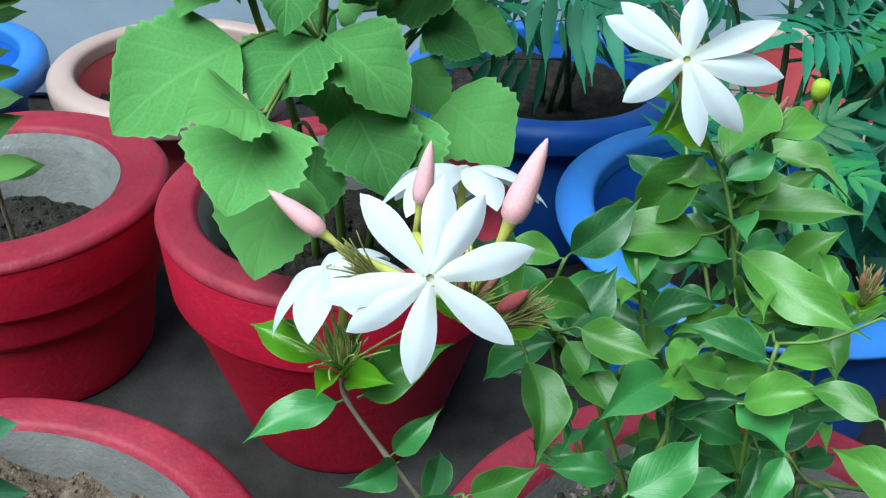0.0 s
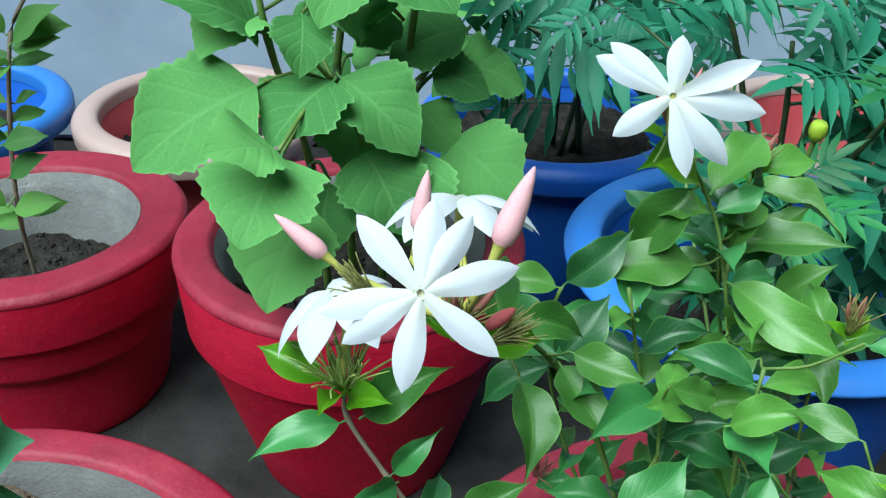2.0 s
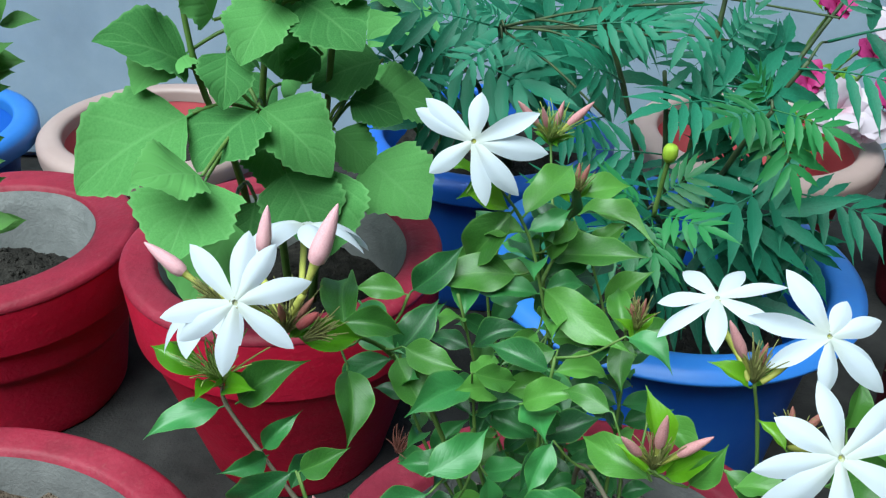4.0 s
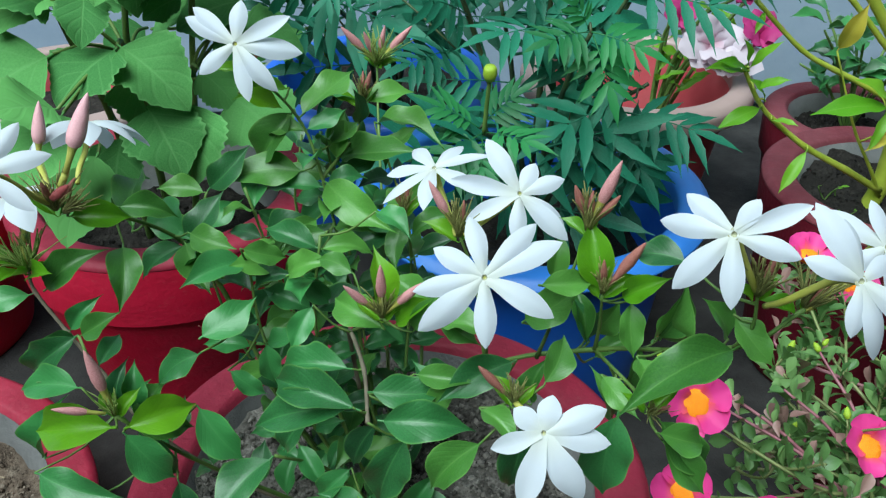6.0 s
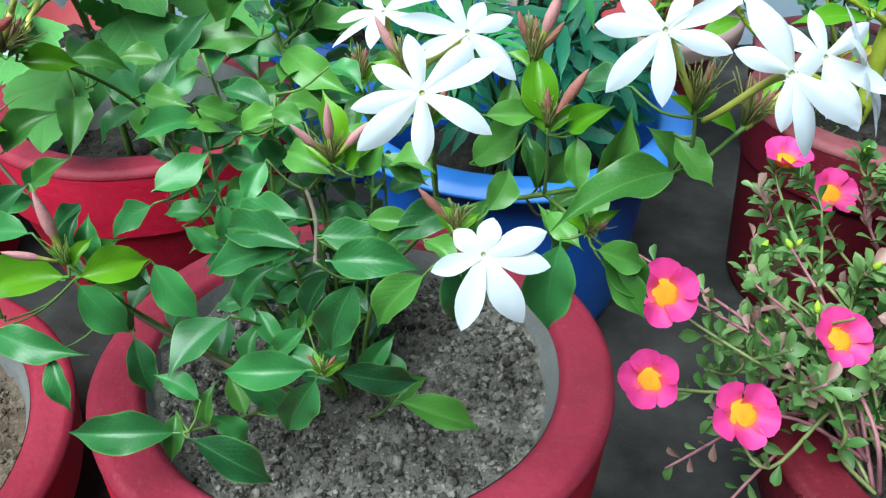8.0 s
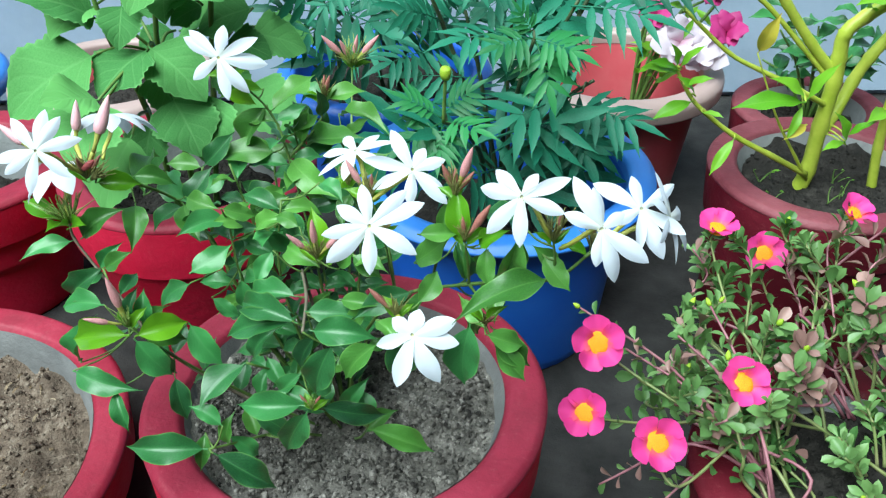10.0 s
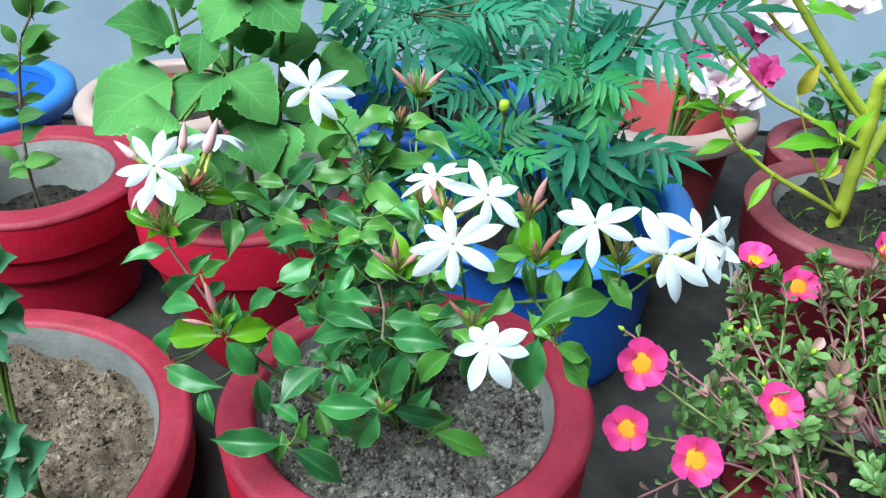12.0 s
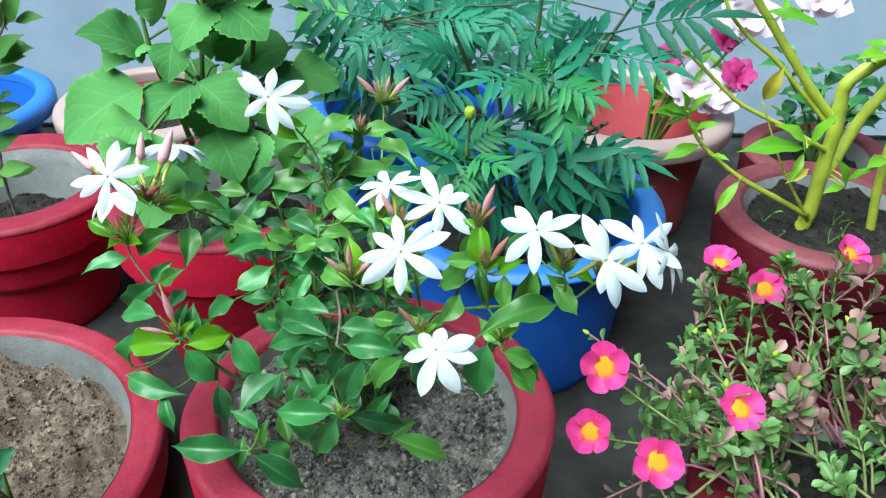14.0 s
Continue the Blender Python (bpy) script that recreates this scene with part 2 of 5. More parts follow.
# ---- structure ----
def ground():
    n, size = 90, 40.0
    axis = [math.copysign(abs(s) ** 3.2 * size, s) for s in np.linspace(-1, 1, n)]
    verts = [(x, y + 0.4, 0.0015 * noise.noise(Vector((9 * x, 9 * y, 3)))) for y in axis for x in axis]
    faces = [(j * n + i, j * n + i + 1, (j + 1) * n + i + 1, (j + 1) * n + i) for j in range(n - 1) for i in range(n - 1)]
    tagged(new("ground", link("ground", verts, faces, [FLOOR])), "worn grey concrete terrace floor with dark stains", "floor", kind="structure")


def wall():
    bm = bmesh.new()
    bmesh.ops.create_cube(bm, size=1)
    bmesh.ops.scale(bm, vec=(14, 0.12, 1.7), verts=bm.verts)
    bmesh.ops.translate(bm, vec=(0, 1.09, 0.85), verts=bm.verts)
    bmesh.ops.bevel(bm, geom=bm.edges[:], offset=0.012, segments=2, affect="EDGES")
    me = bpy.data.meshes.new("wall_back")
    bm.to_mesh(me)
    me.materials.append(WALL)
    tagged(new("wall_back", me), "pale blue-grey limewashed parapet wall behind the pots", "wall", kind="structure")


def plain_wall(name, centre, size, label):
    bm = bmesh.new()
    bmesh.ops.create_cube(bm, size=1)
    bmesh.ops.scale(bm, vec=size, verts=bm.verts)
    bmesh.ops.translate(bm, vec=centre, verts=bm.verts)
    bmesh.ops.bevel(bm, geom=bm.edges[:], offset=0.012, segments=2, affect="EDGES")
    me = bpy.data.meshes.new(name)
    bm.to_mesh(me)
    me.materials.append(UNSEEN_WALL)
    tagged(new(name, me), label, "wall", kind="structure")


ground()
wall()
# unseen walls, added to hold back low sky light and set the bounce
plain_wall("unseen_wall_south", (0, -2.2, 0.6), (14, 0.2, 1.2), "plain grey unseen wall facing the pots, added to shape the light")
plain_wall("unseen_wall_west", (-3.4, -0.55, 1.1), (0.12, 3.1, 2.2), "plain grey unseen side wall, added to hold back low sky light")
plain_wall("unseen_wall_east", (3.4, -0.55, 1.1), (0.12, 3.1, 2.2), "plain grey unseen side wall, added to hold back low sky light")


# ---- pots ----
def cement_pot(at, height, outer, inner, base, paint, label, soil, soil_drop, seed, lip=0.055, lining=CEMENT, ridge=0.0, crumbs=700, rim_paint=None, over=0.007, lumps=0.011, group="red cement pots"):
    """A cast pot: a broad flat rim, a plain lip, a body that tapers to its foot, a bare lining and a bed of earth."""
    pot = thing("flower_pot", (at[0], at[1], 0), label, "flower pot", group)
    under = outer - over
    prof = [(0.0, 0.004), (base - 0.01, 0.004), (base, 0.0), (base + 0.003, 0.012)]
    if ridge:
        h = 0.45 * height
        r = base + (under - base) * h / (height - lip)
        prof += [(r - 0.002, h), (r + 0.008, h + 0.012)]
        under += 0.004
    prof += [(under, height - lip + 0.002), (outer - 0.003, height - lip - 0.003), (outer, height - 0.008), (outer - 0.004, height - 0.005)]
    rim = [(outer - 0.006, height - 0.010), (outer + 0.0006, height - 0.009), (outer + 0.0004, height - 0.005), (outer - 0.004, height), (inner + 0.004, height - 0.001), (inner, height - 0.007)]
    part("body", link("body", *lathe(rounded(prof, 0.0035), 96, 0.012, seed), [paint]), pot)
    part("rim", link("rim", *lathe(rounded(rim, 0.0035), 96, 0.012, seed), [rim_paint or (RED_RIM if paint is RED else MAROON_RIM)]), pot, "broad flat rim of chalky faded paint")
    deep = height - soil_drop - 0.03
    wall_in = [(inner, height - 0.006), (inner - 0.006, height - 0.02), (inner - 0.012 - 0.1 * soil_drop, deep)]
    part("lining", link("lining", *lathe(rounded(wall_in, 0.004), 96, 0.012, seed), [lining]), pot, "bare grey cement lining")
    part("soil", soil_mesh(inner + 0.003 - 0.1 * soil_drop, height - soil_drop, soil, seed, lumps), pot, "bed of crumbly potting soil")
    tagged(part("loose_soil", crumbs_mesh(inner - 0.005 - 0.1 * soil_drop, height - soil_drop, crumbs, soil, seed, lumps), pot, "loose crumbs of soil"), kind="stuff")
    return pot


def plastic_pot(at, height, outer, inner, base, paint, rim_paint, label, soil, soil_drop, seed, flange=0.030, group="plastic pots"):
    """A moulded tub: a rolled flange over a body that tapers to a foot ring."""
    pot = thing("flower_pot", (at[0], at[1], 0), label, "flower pot", group)
    body = [(0.0, 0.006), (base - 0.012, 0.006), (base - 0.008, 0.0), (base, 0.0), (base + 0.004, 0.014), (inner + 0.002, height - 0.012),
            (inner - 0.002, height - 0.012), (base + 0.001, 0.018), (0.0, 0.014)]
    part("body", link("body", *lathe(rounded(body, 0.003), 96, 0.004, seed), [paint]), pot)
    rim = [(inner - 0.004, height - 0.02), (inner - 0.003, height - 0.004), (inner + 0.006, height), (outer - 0.008, height - 0.002), (outer, height - 0.010),
           (outer - 0.001, height - flange), (outer - 0.006, height - flange - 0.002), (outer - 0.007, height - 0.013), (inner + 0.003, height - 0.013)]
    part("rim", link("rim", *lathe(rounded(rim, 0.005), 96, 0.004, seed), [rim_paint]), pot)
    part("soil", soil_mesh(inner - 0.006 - 0.25 * soil_drop, height - soil_drop, soil, seed), pot, "bed of dark potting soil")
    return pot


cement_pot((0.0, 0.004), 0.247, 0.1515, 0.120, 0.105, RED, "red painted cement pot holding the white jasmine", SOIL, 0.020, 1, crumbs=7500, lining=DAMP_CEMENT, rim_paint=WORN_RIM)
cement_pot((-0.4385, 0.065), 0.113, 0.223, 0.190, 0.17, RED, "wide low red painted pot with dry brown soil", DRY_SOIL, 0.035, 2, lip=0.05, crumbs=7000, lumps=0.017, lining=DAMP_CEMENT)
wide_pot = bpy.data.objects["flower_pot.001"]
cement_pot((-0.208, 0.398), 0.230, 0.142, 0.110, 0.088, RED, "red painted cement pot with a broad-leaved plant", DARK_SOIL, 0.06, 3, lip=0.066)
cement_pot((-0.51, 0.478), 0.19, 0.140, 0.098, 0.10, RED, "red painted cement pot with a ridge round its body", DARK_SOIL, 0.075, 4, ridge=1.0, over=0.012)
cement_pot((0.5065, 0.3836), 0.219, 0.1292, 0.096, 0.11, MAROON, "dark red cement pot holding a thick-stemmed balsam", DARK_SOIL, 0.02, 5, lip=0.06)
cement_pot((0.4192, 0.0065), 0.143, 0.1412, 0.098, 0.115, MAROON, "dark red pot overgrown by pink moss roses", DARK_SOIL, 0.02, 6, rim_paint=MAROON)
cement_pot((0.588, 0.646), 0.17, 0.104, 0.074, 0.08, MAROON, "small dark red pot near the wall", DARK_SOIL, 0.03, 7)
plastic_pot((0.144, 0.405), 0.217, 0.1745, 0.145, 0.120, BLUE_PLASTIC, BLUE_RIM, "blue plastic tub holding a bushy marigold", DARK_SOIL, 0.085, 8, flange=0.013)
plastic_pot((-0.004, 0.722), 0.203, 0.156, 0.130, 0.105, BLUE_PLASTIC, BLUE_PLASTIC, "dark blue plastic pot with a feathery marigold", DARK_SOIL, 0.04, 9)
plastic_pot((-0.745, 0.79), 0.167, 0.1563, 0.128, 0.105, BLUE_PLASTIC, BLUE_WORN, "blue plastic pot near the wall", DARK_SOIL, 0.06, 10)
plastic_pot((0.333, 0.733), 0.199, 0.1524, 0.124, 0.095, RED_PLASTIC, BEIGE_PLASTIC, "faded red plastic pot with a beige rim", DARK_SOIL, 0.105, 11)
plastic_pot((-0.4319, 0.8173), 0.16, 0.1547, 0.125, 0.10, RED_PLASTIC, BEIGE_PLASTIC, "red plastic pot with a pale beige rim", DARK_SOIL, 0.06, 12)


def litter_mesh(radius, depth, count, mat, seed):
    """Dry straw and bark bits strewn on the earth."""
    rng = random.Random(seed)
    verts, faces = [], []
    for _ in range(count):
        r, a, turn = radius * math.sqrt(rng.random()), rng.uniform(0, 6.283), rng.uniform(0, 6.283)
        long, wide = rng.uniform(0.003, 0.011), rng.uniform(0.0005, 0.0016)
        c = Vector((r * math.cos(a), r * math.sin(a), depth + rng.uniform(0.004, 0.009)))
        d, s = Vector((math.cos(turn), math.sin(turn), rng.uniform(-0.2, 0.2))), Vector((-math.sin(turn), math.cos(turn), rng.uniform(-0.4, 0.4)))
        k = len(verts)
        for t in (-0.5, 0.0, 0.5):
            bend = Vector((0, 0, 0.15 * long * (1 - 4 * t * t)))
            verts += [c + t * long * d + wide * s + bend, c + t * long * d - wide * s + bend, c + t * long * d + bend + Vector((0, 0, wide))]
        for q in (0, 3):
            faces += [(k + q, k + q + 3, k + q + 5, k + q + 2), (k + q + 2, k + q + 5, k + q + 4, k + q + 1), (k + q + 1, k + q + 4, k + q + 3, k + q)]
    return link("dry_litter", verts, faces, [mat], smooth=False)


STRAW = earth("dry_straw", (0.10, 0.065, 0.04), (0.30, 0.22, 0.14), (0.55, 0.46, 0.34), 0.2)
tagged(part("dry_litter", litter_mesh(0.165, 0.074, 170, STRAW, 3), wide_pot, "dry straw and bark bits"), kind="stuff")


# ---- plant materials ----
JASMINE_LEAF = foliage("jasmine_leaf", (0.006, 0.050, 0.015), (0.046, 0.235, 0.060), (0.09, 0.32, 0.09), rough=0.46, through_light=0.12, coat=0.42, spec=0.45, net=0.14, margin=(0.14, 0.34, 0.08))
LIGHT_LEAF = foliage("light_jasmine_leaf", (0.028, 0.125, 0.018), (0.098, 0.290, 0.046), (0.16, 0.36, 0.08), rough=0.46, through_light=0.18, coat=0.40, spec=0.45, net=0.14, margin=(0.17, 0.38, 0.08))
YOUNG_LEAF = foliage("young_jasmine_leaf", (0.07, 0.25, 0.008), (0.15, 0.38, 0.014), (0.19, 0.43, 0.04), rough=0.36, through_light=0.3, coat=0.35, net=0.15)
BROAD_LEAF = foliage("downy_broad_leaf", (0.040, 0.165, 0.045), (0.125, 0.36, 0.100), (0.17, 0.41, 0.14), rough=0.75, through_light=0.18, veins=5.0, net=0.45, spec=0.15, quilted=0.9)
MARIGOLD_LEAF = foliage("marigold_leaf", (0.003, 0.072, 0.042), (0.024, 0.205, 0.118), (0.04, 0.24, 0.14), rough=0.5, net=0.05, spec=0.3, through_light=0.2)
MARIGOLD_YOUNG = foliage("young_marigold_leaf", (0.009, 0.12, 0.035), (0.028, 0.235, 0.065), (0.04, 0.22, 0.07), rough=0.5, net=0.05)
BALSAM_LEAF = foliage("balsam_leaf", (0.10, 0.34, 0.015), (0.21, 0.50, 0.03), (0.26, 0.50, 0.08), rough=0.42, net=0.1, through_light=0.35)
YELLOW_LEAF = foliage("yellowing_leaf", (0.40, 0.33, 0.03), (0.50, 0.42, 0.05), (0.55, 0.50, 0.15), rough=0.5)
SLENDER_LEAF = foliage("light_green_leaf", (0.030, 0.12, 0.030), (0.10, 0.27, 0.055), (0.12, 0.28, 0.08), rough=0.6, spec=0.3)
BED_LEAF = foliage("bluish_green_leaf", (0.03, 0.15, 0.075), (0.075, 0.26, 0.14), (0.12, 0.30, 0.17), rough=0.5)
MOSS_LEAF = foliage("fleshy_green_leaf", (0.055, 0.16, 0.040), (0.19, 0.34, 0.115), (0.15, 0.31, 0.08), rough=0.4, veins=1.0, net=0.0)
MOSS_RED_LEAF = foliage("fleshy_reddish_leaf", (0.24, 0.12, 0.11), (0.42, 0.25, 0.22), (0.34, 0.22, 0.17), rough=0.45, veins=1.0, net=0.0)
WHITE_PETAL = petal_paint("white_petal", (0.70, 0.74, 0.70), (0.69, 0.745, 0.82), 0.35, 0.55)
PINK_PETAL = petal_paint("pink_petal", (0.90, 0.20, 0.005), (0.84, 0.062, 0.32), 0.3, 0.5, 0.56)
CRIMSON_PETAL = petal_paint("crimson_petal", (0.36, 0.015, 0.11), (0.46, 0.04, 0.19), 0.3, 0.5)
BLUSH_PETAL = petal_paint("blush_white_petal", (0.66, 0.38, 0.48), (0.70, 0.61, 0.68), 0.35, 0.5)
ORANGE_HEART = stalk("orange_flower_heart", (0.88, 0.21, 0.004), (0.94, 0.36, 0.008), 0.6)
THROAT = stalk("olive_flower_throat", (0.34, 0.35, 0.22), (0.50, 0.51, 0.36))
TUBE = stalk("yellow_green_tube", (0.36, 0.38, 0.06), (0.48, 0.47, 0.12))
BUD_PINK = stalk("pink_bud_skin", (0.74, 0.36, 0.40), (0.82, 0.48, 0.51), 0.4)
BUD_ROSE = stalk("rose_bud_skin", (0.52, 0.20, 0.21), (0.68, 0.35, 0.35), 0.45)
BUD_DARK = stalk("dark_red_bud_skin", (0.34, 0.045, 0.055), (0.48, 0.12, 0.11), 0.4)
BUD_RED = stalk("red_brown_bud_skin", (0.26, 0.075, 0.06), (0.42, 0.18, 0.14), 0.5)
SEPAL = stalk("olive_sepal", (0.12, 0.13, 0.035), (0.30, 0.30, 0.10))
SEPAL_GREEN = stalk("lime_sepal", (0.14, 0.24, 0.04), (0.32, 0.42, 0.12))
GREEN_STEM = stalk("green_stem", (0.06, 0.14, 0.025), (0.13, 0.22, 0.05))
BROWN_STEM = stalk("woody_grey_stem", (0.10, 0.085, 0.06), (0.20, 0.17, 0.12), 0.8)
BALSAM_STEM = stalk("thick_yellow_green_stem", (0.28, 0.37, 0.03), (0.44, 0.50, 0.07), 0.4)
RED_STEM = stalk("fleshy_red_stem", (0.20, 0.060, 0.085), (0.36, 0.16, 0.18), 0.45)
MOSS_STEM = stalk("fleshy_green_stem", (0.12, 0.18, 0.05), (0.24, 0.25, 0.11), 0.45)
MOSS_TIP = stalk("lime_bud_skin", (0.20, 0.38, 0.02), (0.42, 0.55, 0.05), 0.4)
DARK_STEM = stalk("dark_marigold_stem", (0.03, 0.05, 0.025), (0.07, 0.11, 0.04))


# ---- plant helpers ----
def blade(name, mat, outline, bow=0.06, cup=0.10, wave=0.0, waves=3.0, twist=0.0, nu=6, nv=12, tip_drop=0.0, stem=0.06, teeth=0.0, ruffle=0.0, fold=1.4, sickle=0.0, seed=0):
    """A leaf or petal one unit long in +y, its face to +z: half-width from the outline, folded along the rib, bowed, and waved at the margin."""
    verts, uvs, faces = [], [], []
    for j in range(nv + 1):
        v = j / nv
        half = outline(v)
        for i in range(nu + 1):
            s = 2 * i / nu - 1
            h = half
            if teeth and abs(s) > 0.99:
                h = half * (1 + teeth * (1 if j % 2 else -1) * min(1, 4 * v * (1 - v) + 0.4))
            if ruffle:
                h *= 1 + ruffle * math.sin(math.pi * v) * math.sin(13 * v + 2.3 * seed + (1.9 if s > 0 else 0)) * abs(s)
            x = s * h + sickle * 4 * v * (1 - v)
            y = stem + (1 - stem) * v
            z = bow * 4 * v * (1 - v) - tip_drop * v ** 3 + cup * abs(s) ** fold * half * 2
            z += wave * s * abs(s) * math.sin(waves * math.pi * v + seed + (1.3 if s > 0 else 0)) * math.sin(math.pi * min(1, v * 1.1))
            a = twist * (v - 0.3)
            verts.append((x * math.cos(a) - z * math.sin(a) * 0.3, y + (abs(s) * 0.02 if 0 < v < 1 else 0), z + x * math.sin(a)))
            uvs.append((0.5 + 0.5 * s, v))
    k = nu + 1
    for j in range(nv):
        for i in range(nu):
            faces.append((j * k + i, j * k + i + 1, (j + 1) * k + i + 1, (j + 1) * k + i))
    if stem:
        n = len(verts)
        r = 0.014
        for y in (0.0, stem * 1.6):
            for q in range(5):
                a = 2 * math.pi * q / 5
                verts.append((r * math.cos(a), y, r * math.sin(a) - 0.006))
                uvs.append((0.5, 0.02))
        faces += [(n + q, n + (q + 1) % 5, n + 5 + (q + 1) % 5, n + 5 + q) for q in range(5)]
    return link(name, verts, faces, [mat], uvs=uvs)


def ovate(width, peak=0.38, point=1.0):
    """Half-width of an egg-shaped leaf drawn out to a point."""
    def f(v):
        if v <= 0 or v >= 1:
            return 0.004
        if v < peak:
            return 0.5 * width * max(0.012, math.sin(0.5 * math.pi * v / peak) ** 0.62)
        u = (v - peak) / (1 - peak)
        t = min(1, max(0, (u - 0.4) / 0.6))
        pinch = 1 - 0.66 * point * t * t * (3 - 2 * t)
        return 0.5 * width * max(0.012, (1 - u ** 1.8) * pinch)
    return f


def petal_outline(width):
    def f(v):
        return 0.5 * width * max(0.02, 0.42 * (1 - v) ** 2 + math.sin(math.pi * min(1, v ** 1.3)) ** 0.9)
    return f


def heart(width):
    def f(v):
        return 0.5 * width * max(0.01, (min(1, v / 0.16) ** 0.5) * (1 - max(0, (v - 0.26) / 0.74) ** 2.3))
    return f


def frame_of(base, along, hint):
    """Axes for a blade at base: y along it, z as near to hint as can be."""
    y = Vector(along).normalized()
    z = Vector(hint) - Vector(hint).dot(y) * y
    if z.length < 0.05:
        z = Vector((0.3, -0.9, 0.3)) - Vector((0.3, -0.9, 0.3)).dot(y) * y
    z.normalize()
    x = y.cross(z)
    return Matrix(((x.x, y.x, z.x, base[0]), (x.y, y.y, z.y, base[1]), (x.z, y.z, z.z, base[2]), (0, 0, 0, 1)))


def set_blade(name, me, parent, origin, base, tip, hint, label="", widen=1.0):
    base, tip = Vector(base), Vector(tip)
    long = (tip - base).length
    m = Matrix.Translation(-Vector(origin)) @ frame_of(base, tip - base, hint) @ Matrix.Diagonal((long * widen, long, long, 1))
    return part(name, me, parent, label, m)


def smooth_path(points, steps=5):
    p = [Vector(q) for q in points]
    p = [2 * p[0] - p[1]] + p + [2 * p[-1] - p[-2]]
    out = []
    for a, b, c, d in zip(p, p[1:], p[2:], p[3:]):
        for s in range(steps):
            t = s / steps
            out.append(0.5 * ((2 * b) + (c - a) * t + (2 * a - 5 * b + 4 * c - d) * t * t + (3 * b - a - 3 * c + d) * t ** 3))
    return out + [p[-2]]


def tube_geometry(path, r0, r1, sides=7, knots=0.0):
    verts, faces = [], []
    n = len(path)
    ref = Vector((0.31, 0.22, 0.93))
    for i, p in enumerate(path):
        d = (path[min(i + 1, n - 1)] - path[max(i - 1, 0)])
        d = d.normalized() if d.length else Vector((0, 0, 1))
        u = d.cross(ref)
        if u.length < 0.05:
            u = d.cross(Vector((1, 0, 0)))
        u.normalize()
        w = d.cross(u)
        r = r0 + (r1 - r0) * i / max(1, n - 1)
        if knots and i % 5 == 0:
            r *= 1 + knots
        for q in range(sides):
            a = 2 * math.pi * q / sides
            verts.append(p + r * (math.cos(a) * u + math.sin(a) * w))
    for i in range(n - 1):
        for q in range(sides):
            b = (q + 1) % sides
            faces.append((i * sides + q, i * sides + b, (i + 1) * sides + b, (i + 1) * sides + q))
    faces.append(tuple(range(sides))[::-1])
    faces.append(tuple((n - 1) * sides + q for q in range(sides)))
    return verts, faces


def stem_part(name, points, r0, r1, mat, parent, origin, knots=0.0, label="", steps=5, sides=7):
    o = Vector(origin)
    path = [p - o for p in smooth_path(points, steps)]
    return part(name, link(name, *tube_geometry(path, r0, r1, sides, knots), [mat]), parent, label)


def spindle(name, profile, mat, n=10):
    return link(name, *lathe(profile, n), [mat])


def tuft(name, count, length, spread, mat, seed, thick=0.028):
    """A calyx: many thread-like sepals that rise and curl outward, one unit high."""
    rng = random.Random(seed)
    verts, faces = [], []
    for q in range(count):
        a = 2 * math.pi * q / count + rng.uniform(-0.3, 0.3)
        lean = rng.uniform(0.25, 1.0) * spread
        curl = rng.uniform(-1.1, 0.8)
        ln = length * rng.uniform(0.6, 1.1)
        path = []
        for s in range(6):
            t = s / 5
            out = 0.05 + lean * t + curl * 0.4 * t * t
            path.append(Vector((math.cos(a + 0.4 * curl * t) * out * ln, math.sin(a + 0.4 * curl * t) * out * ln, ln * (t - 0.25 * lean * t * t))))
        v, f = tube_geometry(path, thick, thick * 0.35, 4)
        k = len(verts)
        verts += v
        faces += [tuple(i + k for i in g) for g in f]
    return link(name, verts, faces, [mat])


def up_frame(at, axis, scale=1.0):
    return Matrix.Translation(at) @ Vector(axis).to_track_quat("Z", "Y").to_matrix().to_4x4() @ Matrix.Scale(scale, 4)


# ---- the jasmine ----
ROOT = Vector((0.0, -0.008, 0.205))
LEAF_SHAPES, LIGHT_SHAPES = [[blade("leaf", mat, ovate(w, pk, pt), bow, cup, wv, n, tw, nu=8, nv=18, tip_drop=td, ruffle=0.05, fold=1.1, sickle=sk, seed=sd)
               for w, pk, pt, bow, cup, wv, n, tw, td, sk, sd in (
                   (0.46, 0.36, 1.2, 0.06, 0.30, 0.045, 3.0, 0.2, 0.05, 0.035, 0.0), (0.43, 0.34, 1.35, 0.11, 0.38, 0.055, 3.6, -0.2, 0.11, -0.05, 1.1),
                   (0.48, 0.38, 1.1, 0.04, 0.22, 0.050, 3.5, 0.25, 0.05, 0.05, 2.3), (0.45, 0.37, 1.25, 0.12, 0.33, 0.060, 4.0, 0.4, 0.14, -0.03, 3.7),
                   (0.44, 0.35, 1.35, 0.05, 0.15, 0.065, 3.0, -0.35, 0.08, 0.06, 5.0))] for mat in (JASMINE_LEAF, LIGHT_LEAF)]
YOUNG_SHAPES = [blade("leaf", YOUNG_LEAF, ovate(w, 0.38, 1.2), 0.07, 0.5, 0.05, 3.5, tw, fold=1.1, seed=sd) for w, tw, sd in ((0.36, 0.3, 0.4), (0.42, -0.4, 2.0))]
